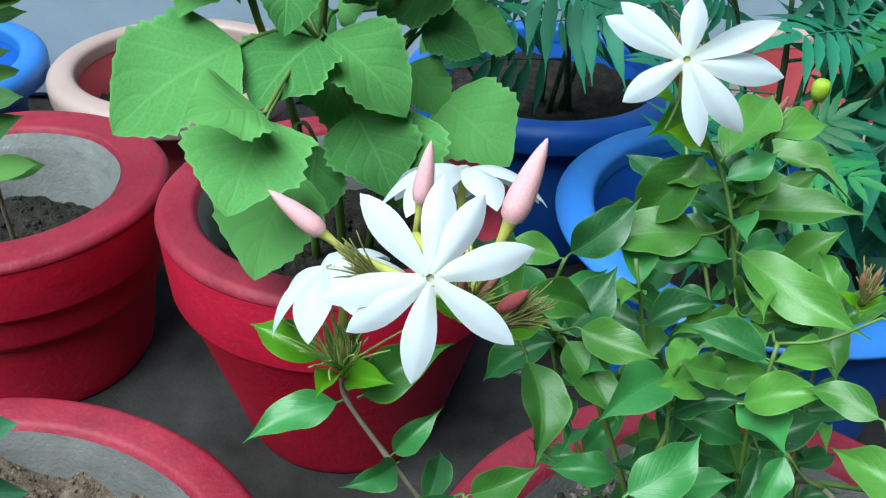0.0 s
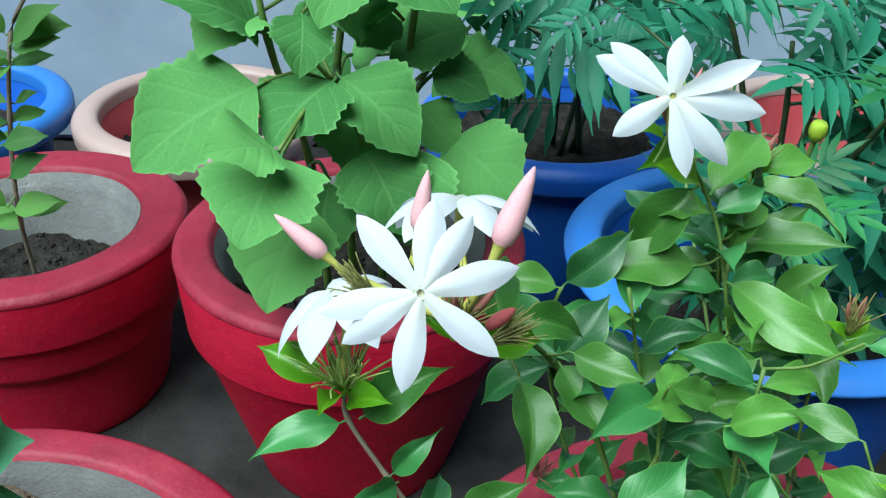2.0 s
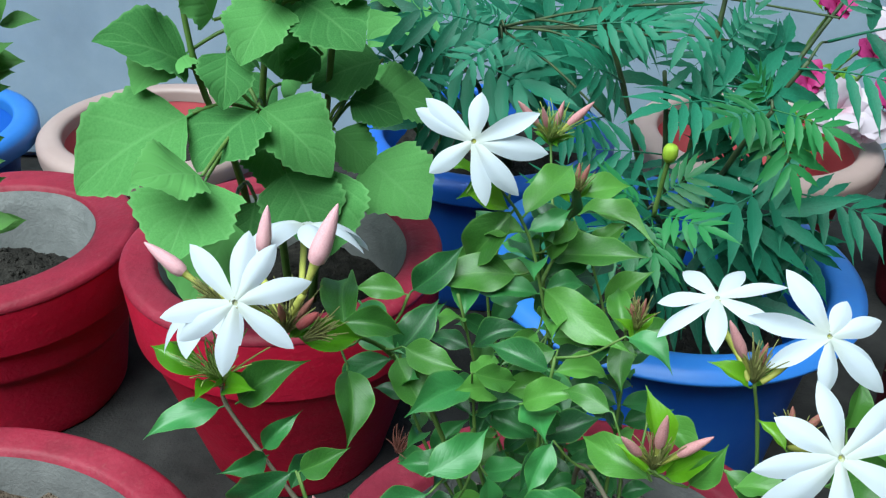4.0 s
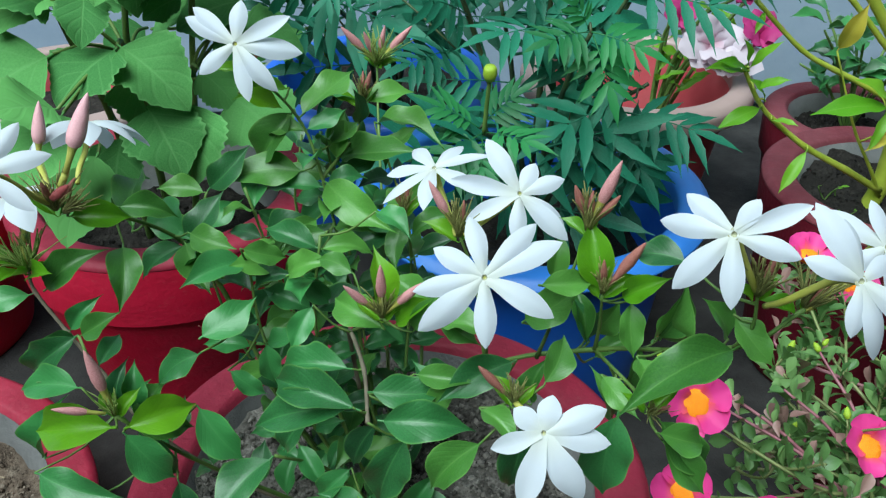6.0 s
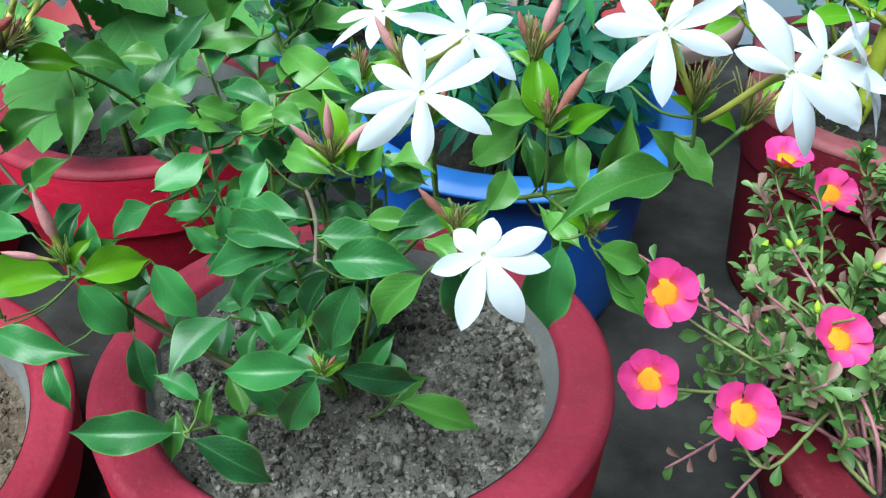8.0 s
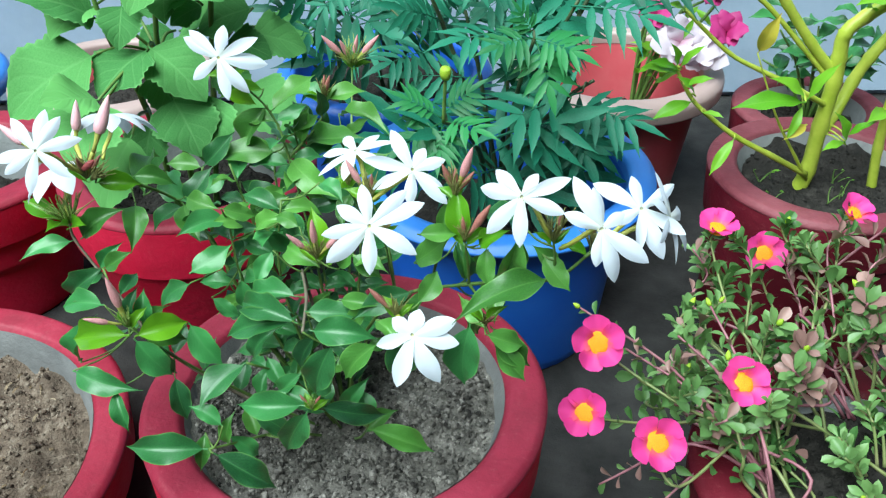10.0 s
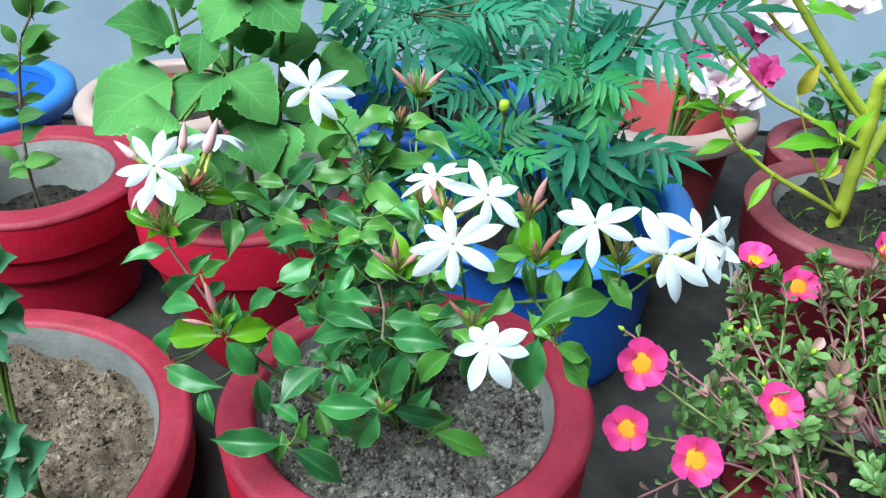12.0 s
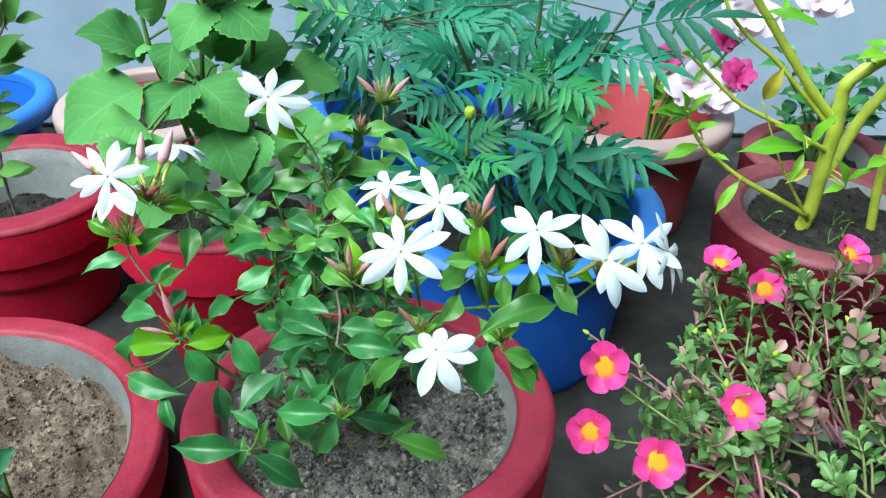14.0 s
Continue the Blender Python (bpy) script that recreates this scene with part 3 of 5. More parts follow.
PETAL_SHAPES = [blade("petal", WHITE_PETAL, petal_outline(w), bow, cup, wv, 2.0, tw, nu=6, nv=10, tip_drop=td, stem=0.0, seed=sd)
                for w, bow, cup, wv, tw, td, sd in ((0.30, 0.03, -0.14, 0.010, 0.1, 0.08, 0.0), (0.33, 0.05, -0.22, 0.016, -0.2, 0.14, 1.0),
                                                    (0.28, 0.01, 0.12, 0.012, 0.3, 0.02, 2.0), (0.32, 0.06, -0.18, 0.018, -0.1, 0.18, 3.0))]

HANGING_PETALS = [blade("petal", WHITE_PETAL, petal_outline(w), 0.10, -0.22, 0.015, 2.0, tw, nu=6, nv=12, tip_drop=td, stem=0.0, seed=sd) for w, tw, td, sd in ((0.44, 0.1, 0.26, 0.0), (0.48, -0.2, 0.34, 1.0), (0.42, 0.2, 0.22, 2.0))]


def two_tone_bud(name, profile, low, high, split, n=12):
    """A turned bud whose foot, up to the height split, has the colour of its tube."""
    verts, faces = lathe(profile, n)
    me = link(name, verts, faces, [low, high])
    k = len(profile) - 1
    for i, poly in enumerate(me.polygons):
        poly.material_index = 1 if profile[i % k][1] >= split else 0
    return me


TUBE_TOP = two_tone_bud("flower", [(0.10, -0.014), (0.085, 0.002), (0.068, 0.006), (0.058, 0.002), (0.050, -0.012), (0.035, -0.035), (0.0, -0.045)], THROAT, WHITE_PETAL, 0.0025, 16)
BUD = two_tone_bud("bud", [(0.0, 0.0), (0.034, 0.01), (0.036, 0.18), (0.046, 0.28), (0.056, 0.34), (0.088, 0.37), (0.106, 0.46), (0.104, 0.56), (0.080, 0.74), (0.046, 0.89), (0.014, 0.98), (0.0, 1.0)], TUBE, BUD_PINK, 0.34, 16)
SLIM_BUD = two_tone_bud("bud", [(0.0, 0.0), (0.030, 0.02), (0.038, 0.22), (0.052, 0.38), (0.070, 0.43), (0.080, 0.55), (0.070, 0.70), (0.040, 0.88), (0.012, 0.98), (0.0, 1.0)], TUBE, BUD_ROSE, 0.38, 12)
SMALL_BUD = spindle("bud", [(0.0, 0.0), (0.035, 0.05), (0.045, 0.25), (0.085, 0.48), (0.09, 0.62), (0.06, 0.82), (0.02, 0.97), (0.0, 1.0)], BUD_RED, 10)
SPENT_BUD = spindle("bud", [(0.0, 0.0), (0.14, 0.05), (0.20, 0.35), (0.18, 0.65), (0.09, 0.9), (0.0, 1.0)], BUD_DARK, 14)
CALYXES = [tuft("calyx", n, 1.0, sp, SEPAL, sd, 0.032) for n, sp, sd in ((44, 0.45, 1), (38, 0.34, 2), (54, 0.72, 3))]

GREEN_CALYXES = [tuft("calyx", n, 1.0, sp, SEPAL_GREEN, sd, 0.034) for n, sp, sd in ((44, 0.5, 11), (38, 0.45, 12), (54, 0.85, 13))]
jasmine = thing("jasmine_plant", ROOT, "jasmine with star-shaped white flowers, pink buds and glossy leaves", "plant")


def local(m):
    return Matrix.Translation(-ROOT) @ m


def jasmine_flower(centre, facing, radius, angles, foot, rng, droop=0, widen=1.0):
    """A pinwheel of petals round an olive throat, on a long tube that rises from its calyx."""
    n = Vector(facing).normalized()
    x = Vector((0, 0, 1)).cross(n).normalized()
    y = n.cross(x)
    axes = Matrix(((x.x, y.x, n.x, centre[0]), (x.y, y.y, n.y, centre[1]), (x.z, y.z, n.z, centre[2]), (0, 0, 0, 1)))
    flower = part("flower", TUBE_TOP, jasmine, "white pinwheel flower", local(axes @ Matrix.Scale(radius, 4)))
    for i, (a, long) in enumerate(angles):
        tilt = rng.uniform(-8, 6) - droop
        m = pose(0, 0, 0.006 + 0.004 * (i % 2), 0, 0, a - 90) @ pose(0, 0.04, 0, tilt, rng.uniform(-14, 14), 0) @ Matrix.Diagonal((max(0.92, long) * widen, long, long, 1))
        part("petal", rng.choice(HANGING_PETALS if droop else PETAL_SHAPES), flower, "", m)
    c, f = Vector(centre), Vector(foot)
    stem_part("flower_tube", [c - 0.001 * n, c - 0.35 * (c - f).length * n, f + 0.25 * (c - f), f], 0.0016, 0.0011, TUBE, jasmine, ROOT, label="slender yellow-green flower tube")
    return flower


FLOWERS = [
    ((-0.147, -0.064, 0.487), (-0.03, -0.81, 0.58), 0.0232, ((17, 1.03), (57, 0.94), (84, 1.0), (133, 1.05), (192, 1.04), (215, 0.93), (261, 1.0), (323, 0.99)), (-0.138, -0.032, 0.454)),
    ((-0.066, 0.039, 0.497), (-0.25, -0.84, 0.48), 0.0273, ((1, 1.1), (30, 1.04), (89, 0.72), (147, 0.98), (160, 1.04), (222, 0.81), (290, 0.96), (315, 1.02)), (-0.062, 0.050, 0.478)),
    ((0.036, -0.111, 0.466), (-0.13, -0.80, 0.59), 0.0254, ((31, 1.18), (48, 1.02), (105, 0.86), (153, 0.8), (195, 0.98), (225, 1.19), (275, 0.95), (335, 1.07)), (0.040, -0.075, 0.436)),
    ((0.057, -0.049, 0.464), (-0.06, -0.81, 0.58), 0.0242, ((19, 0.77), (63, 0.56), (121, 1.09), (169, 1.16), (209, 1.01), (267, 0.81), (316, 1.12), (327, 0.99)), (0.034, -0.055, 0.448)),
    ((0.111, -0.137, 0.498), (-0.39, -0.76, 0.52), 0.0228, ((33, 1.06), (67, 0.55), (150, 0.86), (182, 1.05), (234, 1.14), (281, 1.0), (353, 0.91)), (0.129, -0.125, 0.466)),
    ((0.057, -0.135, 0.413), (-0.11, -0.81, 0.58), 0.0236, ((23, 1.0), (78, 0.55), (144, 0.55), (201, 0.83), (256, 1.2), (300, 1.2), (354, 1.03)), (0.048, -0.118, 0.414)),
    ((0.147, -0.153, 0.490), (0.07, -0.83, 0.56), 0.0220, ((30, 0.59), (93, 0.87), (115, 1.2), (155, 0.81), (260, 0.78), (287, 1.2), (321, 1.2)), (0.133, -0.125, 0.460)),
    ((0.172, -0.123, 0.482), (-0.01, -0.78, 0.62), 0.0220, ((34, 0.94), (106, 0.73), (147, 1.2), (209, 0.67), (264, 0.95), (292, 1.2), (329, 1.11)), (0.150, -0.122, 0.455)),
    ((0.187, -0.123, 0.477), (0.80, -0.25, 0.45), 0.0230, ((20, 1), (72, 1), (124, 0.9), (180, 1), (232, 1), (284, 1.1), (335, 1)), (0.150, -0.118, 0.456)),
    ((0.023, -0.027, 0.465), (-0.25, -0.12, 0.96), 0.0235, ((15, 1), (62, 1.05), (110, 0.8), (178, 0.85), (232, 0.9), (262, 1.1), (318, 1)), (0.031, -0.052, 0.446)),
    ((-0.1351, 0.020, 0.4675), (0.05, 0.42, 0.9), 0.0275, ((10, 1), (60, 1), (115, 0.9), (165, 1), (215, 1.05), (268, 1), (320, 1)), (-0.134, -0.010, 0.452)),
    ((-0.178, 0.019, 0.430), (-0.35, 0.20, 0.91), 0.0275, ((15, 1), (65, 1), (120, 0.9), (170, 1), (220, 1.05), (270, 1), (322, 1)), (-0.174, 0.008, 0.396)),
]
petal_rng = random.Random(11)
for centre, facing, radius, angles, foot in FLOWERS:
    jasmine_flower(centre, facing, radius, angles, foot, petal_rng, *((12, 1.0) if centre[0] < -0.13 and facing[2] > 0.7 else (0, 1.22 if centre[2] < 0.42 else 0.96)))

STEMS = [
    ([ROOT, (-0.012, 0.0, 0.29), (-0.018, -0.018, 0.370), (-0.010, -0.060, 0.382), (-0.008, -0.096, 0.384)], 0.0019),
    ([(-0.018, -0.018, 0.370), (-0.008, -0.045, 0.395), (-0.001, -0.061, 0.411)], 0.0014),
    ([ROOT, (0.012, -0.02, 0.30), (0.045, -0.058, 0.378), (0.089, -0.076, 0.402), (0.130, -0.116, 0.434), (0.150, -0.122, 0.456)], 0.0019),
    ([(0.089, -0.076, 0.402), (0.088, -0.082, 0.42), (0.086, -0.087, 0.439)], 0.0013),
    ([(0.066, -0.068, 0.392), (0.072, -0.078, 0.43), (0.081, -0.073, 0.461)], 0.0013),
    ([(0.045, -0.058, 0.378), (0.043, -0.07, 0.41), (0.040, -0.075, 0.438)], 0.0013),
    ([(0.045, -0.058, 0.378), (0.040, -0.05, 0.42), (0.032, -0.053, 0.448)], 0.0013),
    ([(0.045, -0.058, 0.378), (0.052, -0.095, 0.398), (0.048, -0.120, 0.414)], 0.0013),
    ([(0.089, -0.076, 0.402), (0.098, -0.11, 0.408), (0.095, -0.134, 0.420)], 0.0013),
    ([(0.130, -0.116, 0.434), (0.131, -0.124, 0.45), (0.129, -0.126, 0.467)], 0.0013),
    ([ROOT, (-0.05, 0.0, 0.29), (-0.082, 0.012, 0.375), (-0.100, 0.017, 0.403), (-0.118, -0.006, 0.432), (-0.136, -0.032, 0.454)], 0.0019),
    ([ROOT, (-0.07, -0.02, 0.262), (-0.118, -0.025, 0.312), (-0.142, -0.014, 0.345), (-0.158, -0.004, 0.364), (-0.173, 0.006, 0.383), (-0.174, 0.008, 0.396)], 0.0019),
    ([ROOT, (-0.06, -0.03, 0.27), (-0.098, -0.048, 0.32), (-0.120, -0.067, 0.366)], 0.0018),
    ([ROOT, (-0.015, 0.03, 0.33), (-0.031, 0.050, 0.419), (-0.042, 0.057, 0.451), (-0.062, 0.050, 0.480)], 0.0014),
    ([(-0.031, 0.050, 0.419), (-0.014, 0.09, 0.425), (-0.010, 0.10, 0.44)], 0.0014),
    ([ROOT, (0.0, 0.10, 0.31), (-0.002, 0.20, 0.37), (-0.002, 0.24, 0.406)], 0.0018),
    ([ROOT, (-0.04, -0.045, 0.25), (-0.065, -0.075, 0.272), (-0.079, -0.089, 0.281)], 0.0016),
    ([ROOT, (-0.008, -0.04, 0.265), (-0.010, -0.085, 0.312)], 0.0016),
    ([ROOT, (-0.03, -0.03, 0.285), (-0.055, -0.054, 0.324)], 0.0016),
    ([ROOT, (0.015, -0.05, 0.25), (0.024, -0.073, 0.286)], 0.0014),
    ([ROOT, (-0.03, 0.02, 0.29), (-0.055, 0.035, 0.36), (-0.07, 0.04, 0.42)], 0.0015),
    ([ROOT, (-0.01, 0.03, 0.30), (-0.02, 0.06, 0.37), (-0.03, 0.075, 0.43)], 0.0015),
    ([ROOT, (0.01, 0.03, 0.30), (0.015, 0.05, 0.37), (0.008, 0.035, 0.405)], 0.0015),
    ([ROOT, (-0.05, 0.01, 0.28), (-0.085, 0.03, 0.34), (-0.10, 0.05, 0.395)], 0.0015),
    ([ROOT, (-0.04, -0.01, 0.30), (-0.06, -0.012, 0.36), (-0.065, -0.005, 0.405)], 0.0015),
    ([ROOT, (-0.025, -0.015, 0.31), (-0.035, -0.01, 0.37), (-0.03, 0.0, 0.415)], 0.0015),
    ([ROOT, (-0.02, 0.05, 0.30), (-0.05, 0.09, 0.37), (-0.045, 0.10, 0.42)], 0.0015),
    ([ROOT, (0.02, 0.04, 0.30), (0.015, 0.09, 0.36), (0.0, 0.11, 0.41)], 0.0015),
]
for i, (points, r) in enumerate(STEMS):
    stem_part("stem", points, 0.7 * r, 0.45 * r, BROWN_STEM if i in (0, 11) else GREEN_STEM, jasmine, ROOT, knots=0.25)
STEM_POINTS = [p for points, r in STEMS for p in smooth_path(points, 6)]

JASMINE_LEAVES_A = [
    ((-0.174, 0.006, 0.382), (-0.207, -0.009, 0.377)),
    ((-0.172, -0.037, 0.311), (-0.156, -0.036, 0.350)),
    ((-0.171, -0.052, 0.317), (-0.121, -0.074, 0.320)),
    ((-0.169, 0.006, 0.383), (-0.137, 0.010, 0.405)),
    ((-0.157, -0.005, 0.366), (-0.139, 0.000, 0.384)),
    ((-0.154, -0.005, 0.363), (-0.173, -0.020, 0.367)),
    ((-0.139, -0.068, 0.315), (-0.131, -0.084, 0.290)),
    ((-0.135, -0.048, 0.397), (-0.166, -0.042, 0.371)),
    ((-0.134, -0.049, 0.397), (-0.114, -0.050, 0.411)),
    ((-0.131, -0.068, 0.384), (-0.165, -0.054, 0.372)),
    ((-0.122, -0.058, 0.362), (-0.116, -0.049, 0.384)),
    ((-0.118, -0.069, 0.358), (-0.099, -0.068, 0.326)),
    ((-0.118, 0.000, 0.420), (-0.121, 0.050, 0.427)),
    ((-0.117, -0.061, 0.352), (-0.091, -0.049, 0.340)),
    ((-0.116, -0.021, 0.427), (-0.114, -0.050, 0.411)),
    ((-0.114, -0.061, 0.349), (-0.099, -0.061, 0.321)),
]
JASMINE_LEAVES_B = [
    ((-0.114, -0.055, 0.357), (-0.115, -0.045, 0.374)),
    ((-0.120, -0.008, 0.439), (-0.093, -0.006, 0.431)),
    ((-0.099, -0.067, 0.325), (-0.093, -0.076, 0.294)),
    ((-0.098, 0.013, 0.406), (-0.082, -0.016, 0.395)),
    ((-0.116, 0.047, 0.411), (-0.094, 0.014, 0.406)),
    ((-0.095, 0.011, 0.412), (-0.070, -0.004, 0.412)),
    ((-0.089, -0.050, 0.355), (-0.069, -0.057, 0.324)),
    ((-0.085, -0.041, 0.387), (-0.059, -0.027, 0.401)),
    ((-0.084, -0.076, 0.283), (-0.087, -0.093, 0.264)),
    ((-0.083, -0.048, 0.385), (-0.108, -0.046, 0.363)),
    ((-0.093, 0.054, 0.410), (-0.119, 0.056, 0.412)),
    ((-0.080, -0.089, 0.281), (-0.135, -0.088, 0.284)),
    ((-0.092, 0.054, 0.411), (-0.068, 0.055, 0.437)),
    ((-0.074, -0.041, 0.368), (-0.063, -0.041, 0.358)),
]
JASMINE_LEAVES_C = [
    ((-0.074, -0.097, 0.286), (-0.036, -0.097, 0.252)),
    ((-0.070, -0.073, 0.277), (-0.051, -0.072, 0.255)),
    ((-0.069, -0.084, 0.297), (-0.090, -0.078, 0.309)),
    ((-0.068, 0.053, 0.399), (-0.051, 0.054, 0.388)),
    ((-0.066, -0.014, 0.418), (-0.050, -0.008, 0.410)),
    ((-0.058, -0.024, 0.370), (-0.056, -0.026, 0.358)),
    ((-0.056, -0.054, 0.324), (-0.083, -0.082, 0.311)),
    ((-0.052, -0.004, 0.400), (-0.073, -0.014, 0.408)),
    ((-0.051, -0.054, 0.327), (-0.031, -0.056, 0.356)),
    ((-0.046, -0.017, 0.404), (-0.022, -0.027, 0.418)),
    ((-0.046, -0.035, 0.313), (-0.032, -0.052, 0.296)),
    ((-0.044, 0.062, 0.453), (-0.068, 0.066, 0.418)),
    ((-0.041, -0.007, 0.397), (-0.028, -0.007, 0.383)),
    ((-0.041, 0.057, 0.451), (-0.014, 0.091, 0.465)),
]
JASMINE_LEAVES_D = [
    ((-0.040, 0.054, 0.422), (-0.085, 0.050, 0.418)),
    ((-0.033, -0.031, 0.397), (-0.042, -0.042, 0.382)),
    ((-0.032, 0.027, 0.390), (-0.020, -0.002, 0.379)),
    ((-0.031, -0.062, 0.265), (-0.057, -0.065, 0.290)),
    ((-0.031, 0.050, 0.418), (0.015, -0.001, 0.410)),
    ((-0.027, 0.011, 0.411), (-0.051, 0.006, 0.402)),
    ((-0.027, 0.062, 0.432), (-0.014, 0.077, 0.437)),
    ((-0.026, 0.086, 0.414), (0.022, 0.058, 0.431)),
    ((-0.026, 0.039, 0.396), (-0.005, 0.026, 0.400)),
    ((-0.018, -0.063, 0.323), (-0.037, -0.061, 0.300)),
    ((-0.015, -0.062, 0.384), (-0.051, -0.043, 0.373)),
    ((-0.015, -0.083, 0.313), (-0.061, -0.077, 0.310)),
    ((-0.014, -0.092, 0.389), (-0.061, -0.074, 0.363)),
    ((-0.013, -0.040, 0.420), (-0.027, -0.028, 0.419)),
]
JASMINE_LEAVES_E = [
    ((-0.013, -0.085, 0.310), (-0.030, -0.086, 0.274)),
    ((-0.011, -0.093, 0.388), (-0.052, -0.063, 0.384)),
    ((-0.010, -0.078, 0.318), (0.008, -0.080, 0.348)),
    ((-0.008, -0.082, 0.388), (0.026, -0.078, 0.384)),
    ((-0.006, -0.085, 0.313), (0.038, -0.071, 0.293)),
    ((-0.005, -0.074, 0.362), (-0.017, -0.075, 0.336)),
    ((-0.004, -0.095, 0.384), (0.036, -0.103, 0.384)),
    ((-0.004, 0.130, 0.413), (0.036, 0.098, 0.415)),
    ((-0.003, -0.007, 0.432), (0.012, -0.024, 0.429)),
    ((-0.000, -0.060, 0.404), (-0.024, -0.037, 0.407)),
    ((0.002, -0.037, 0.416), (0.021, -0.053, 0.404)),
    ((0.008, -0.065, 0.287), (0.025, -0.058, 0.314)),
    ((0.008, -0.093, 0.372), (-0.005, -0.095, 0.333)),
    ((0.018, -0.080, 0.374), (0.031, -0.082, 0.391)),
]
JASMINE_LEAVES_F = [
    ((0.023, -0.075, 0.284), (0.068, -0.074, 0.260)),
    ((0.023, -0.076, 0.418), (0.037, -0.086, 0.421)),
    ((0.036, -0.111, 0.404), (0.042, -0.119, 0.402)),
    ((0.037, -0.119, 0.394), (0.016, -0.116, 0.364)),
    ((0.055, -0.121, 0.410), (0.048, -0.123, 0.370)),
    ((0.060, -0.115, 0.418), (0.066, -0.104, 0.423)),
    ((0.060, -0.089, 0.446), (0.080, -0.085, 0.444)),
    ((0.088, -0.122, 0.410), (0.085, -0.128, 0.369)),
    ((0.086, -0.100, 0.409), (0.096, -0.118, 0.405)),
    ((0.090, -0.063, 0.396), (0.082, -0.061, 0.420)),
    ((0.095, -0.145, 0.421), (0.116, -0.141, 0.410)),
    ((0.098, -0.136, 0.419), (0.120, -0.140, 0.394)),
    ((0.098, -0.087, 0.436), (0.099, -0.095, 0.420)),
    ((0.099, -0.101, 0.419), (0.100, -0.114, 0.414)),
]
JASMINE_LEAVES_G = [
    ((0.100, -0.139, 0.411), (0.117, -0.148, 0.391)),
    ((0.109, -0.096, 0.422), (0.116, -0.097, 0.450)),
    ((0.114, -0.098, 0.461), (0.100, -0.087, 0.457)),
    ((0.125, -0.120, 0.453), (0.138, -0.130, 0.439)),
    ((0.130, -0.120, 0.438), (0.080, -0.149, 0.435)),
    ((-0.033, 0.030, 0.407), (-0.052, 0.012, 0.400)),
    ((-0.051, 0.007, 0.390), (-0.024, 0.003, 0.398)),
    ((-0.031, 0.041, 0.390), (-0.053, 0.030, 0.394)),
    ((-0.035, -0.020, 0.385), (-0.044, -0.032, 0.373)),
]
JASMINE_LEAVES_H = [
    ((0.057, -0.075, 0.417), (0.079, -0.085, 0.445)),
    ((0.083, -0.055, 0.420), (0.087, -0.070, 0.399)),
    ((0.090, -0.060, 0.398), (0.100, -0.065, 0.418)),
    ((0.074, -0.050, 0.420), (0.077, -0.045, 0.434)),
    ((0.111, -0.088, 0.416), (0.116, -0.100, 0.453)),
    ((0.021, -0.070, 0.420), (0.037, -0.080, 0.413)),
    ((0.093, -0.100, 0.384), (0.084, -0.100, 0.412)),
    ((0.059, -0.098, 0.392), (0.065, -0.095, 0.415)),
    ((0.056, -0.075, 0.397), (0.021, -0.090, 0.388)),
    ((0.012, -0.075, 0.391), (0.038, -0.085, 0.394)),
    ((0.100, -0.090, 0.391), (0.103, -0.090, 0.411)),
    ((0.096, -0.050, 0.375), (0.111, -0.050, 0.384)),
    ((0.012, -0.065, 0.406), (0.022, -0.065, 0.425)),
    ((0.135, -0.100, 0.425), (0.123, -0.100, 0.444)),
]
YOUNG_LEAVES = [
    ((-0.180, 0.008, 0.398), (-0.206, 0.018, 0.406)),
    ((-0.174, 0.007, 0.393), (-0.179, -0.008, 0.399)),
    ((-0.173, 0.006, 0.393), (-0.161, -0.004, 0.400)),
    ((-0.1355, -0.026, 0.445), (-0.110, -0.020, 0.440)),
    ((-0.120, -0.069, 0.361), (-0.163, -0.054, 0.346)),
    ((-0.117, -0.069, 0.360), (-0.089, -0.050, 0.356)),
    ((-0.000, -0.061, 0.411), (-0.004, -0.045, 0.438)),
    ((0.086, -0.086, 0.439), (0.082, -0.070, 0.465)),
    ((0.093, -0.087, 0.437), (0.108, -0.094, 0.450)),
    ((-0.046, 0.067, 0.463), (-0.072, 0.048, 0.465)),
    ((-0.068, 0.042, 0.471), (-0.051, 0.048, 0.461)),
    ((0.004, -0.060, 0.406), (0.022, -0.065, 0.424)),
]

leaf_rng = random.Random(5)


def jasmine_leaf(base, tip, young=False):
    base, tip = Vector(base), Vector(tip)
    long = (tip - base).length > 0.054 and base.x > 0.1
    if (tip - base).length > 0.056:
        tip = base + (0.060 if long else 0.056) * (tip - base).normalized()
    elif (tip - base).length < 0.024:
        tip = base + 0.024 * (tip - base).normalized()
    near = min(STEM_POINTS, key=lambda p: (p - base).length)
    gap = (near - base).length
    if 0.005 < gap:
        mid = 0.5 * (near + base) + Vector((0, 0, -0.12 * gap))
        stem_part("twig", [near, mid, base], 0.0007, 0.0005, GREEN_STEM, jasmine, ROOT, steps=3, sides=5)
    hint = Vector((leaf_rng.uniform(-0.35, 0.35), -0.6 + leaf_rng.uniform(-0.25, 0.25), 0.8))
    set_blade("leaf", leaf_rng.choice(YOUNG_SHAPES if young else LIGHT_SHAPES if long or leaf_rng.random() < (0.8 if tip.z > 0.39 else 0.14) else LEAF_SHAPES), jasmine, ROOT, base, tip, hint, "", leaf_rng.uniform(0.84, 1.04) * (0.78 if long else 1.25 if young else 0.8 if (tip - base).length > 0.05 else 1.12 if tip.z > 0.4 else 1))


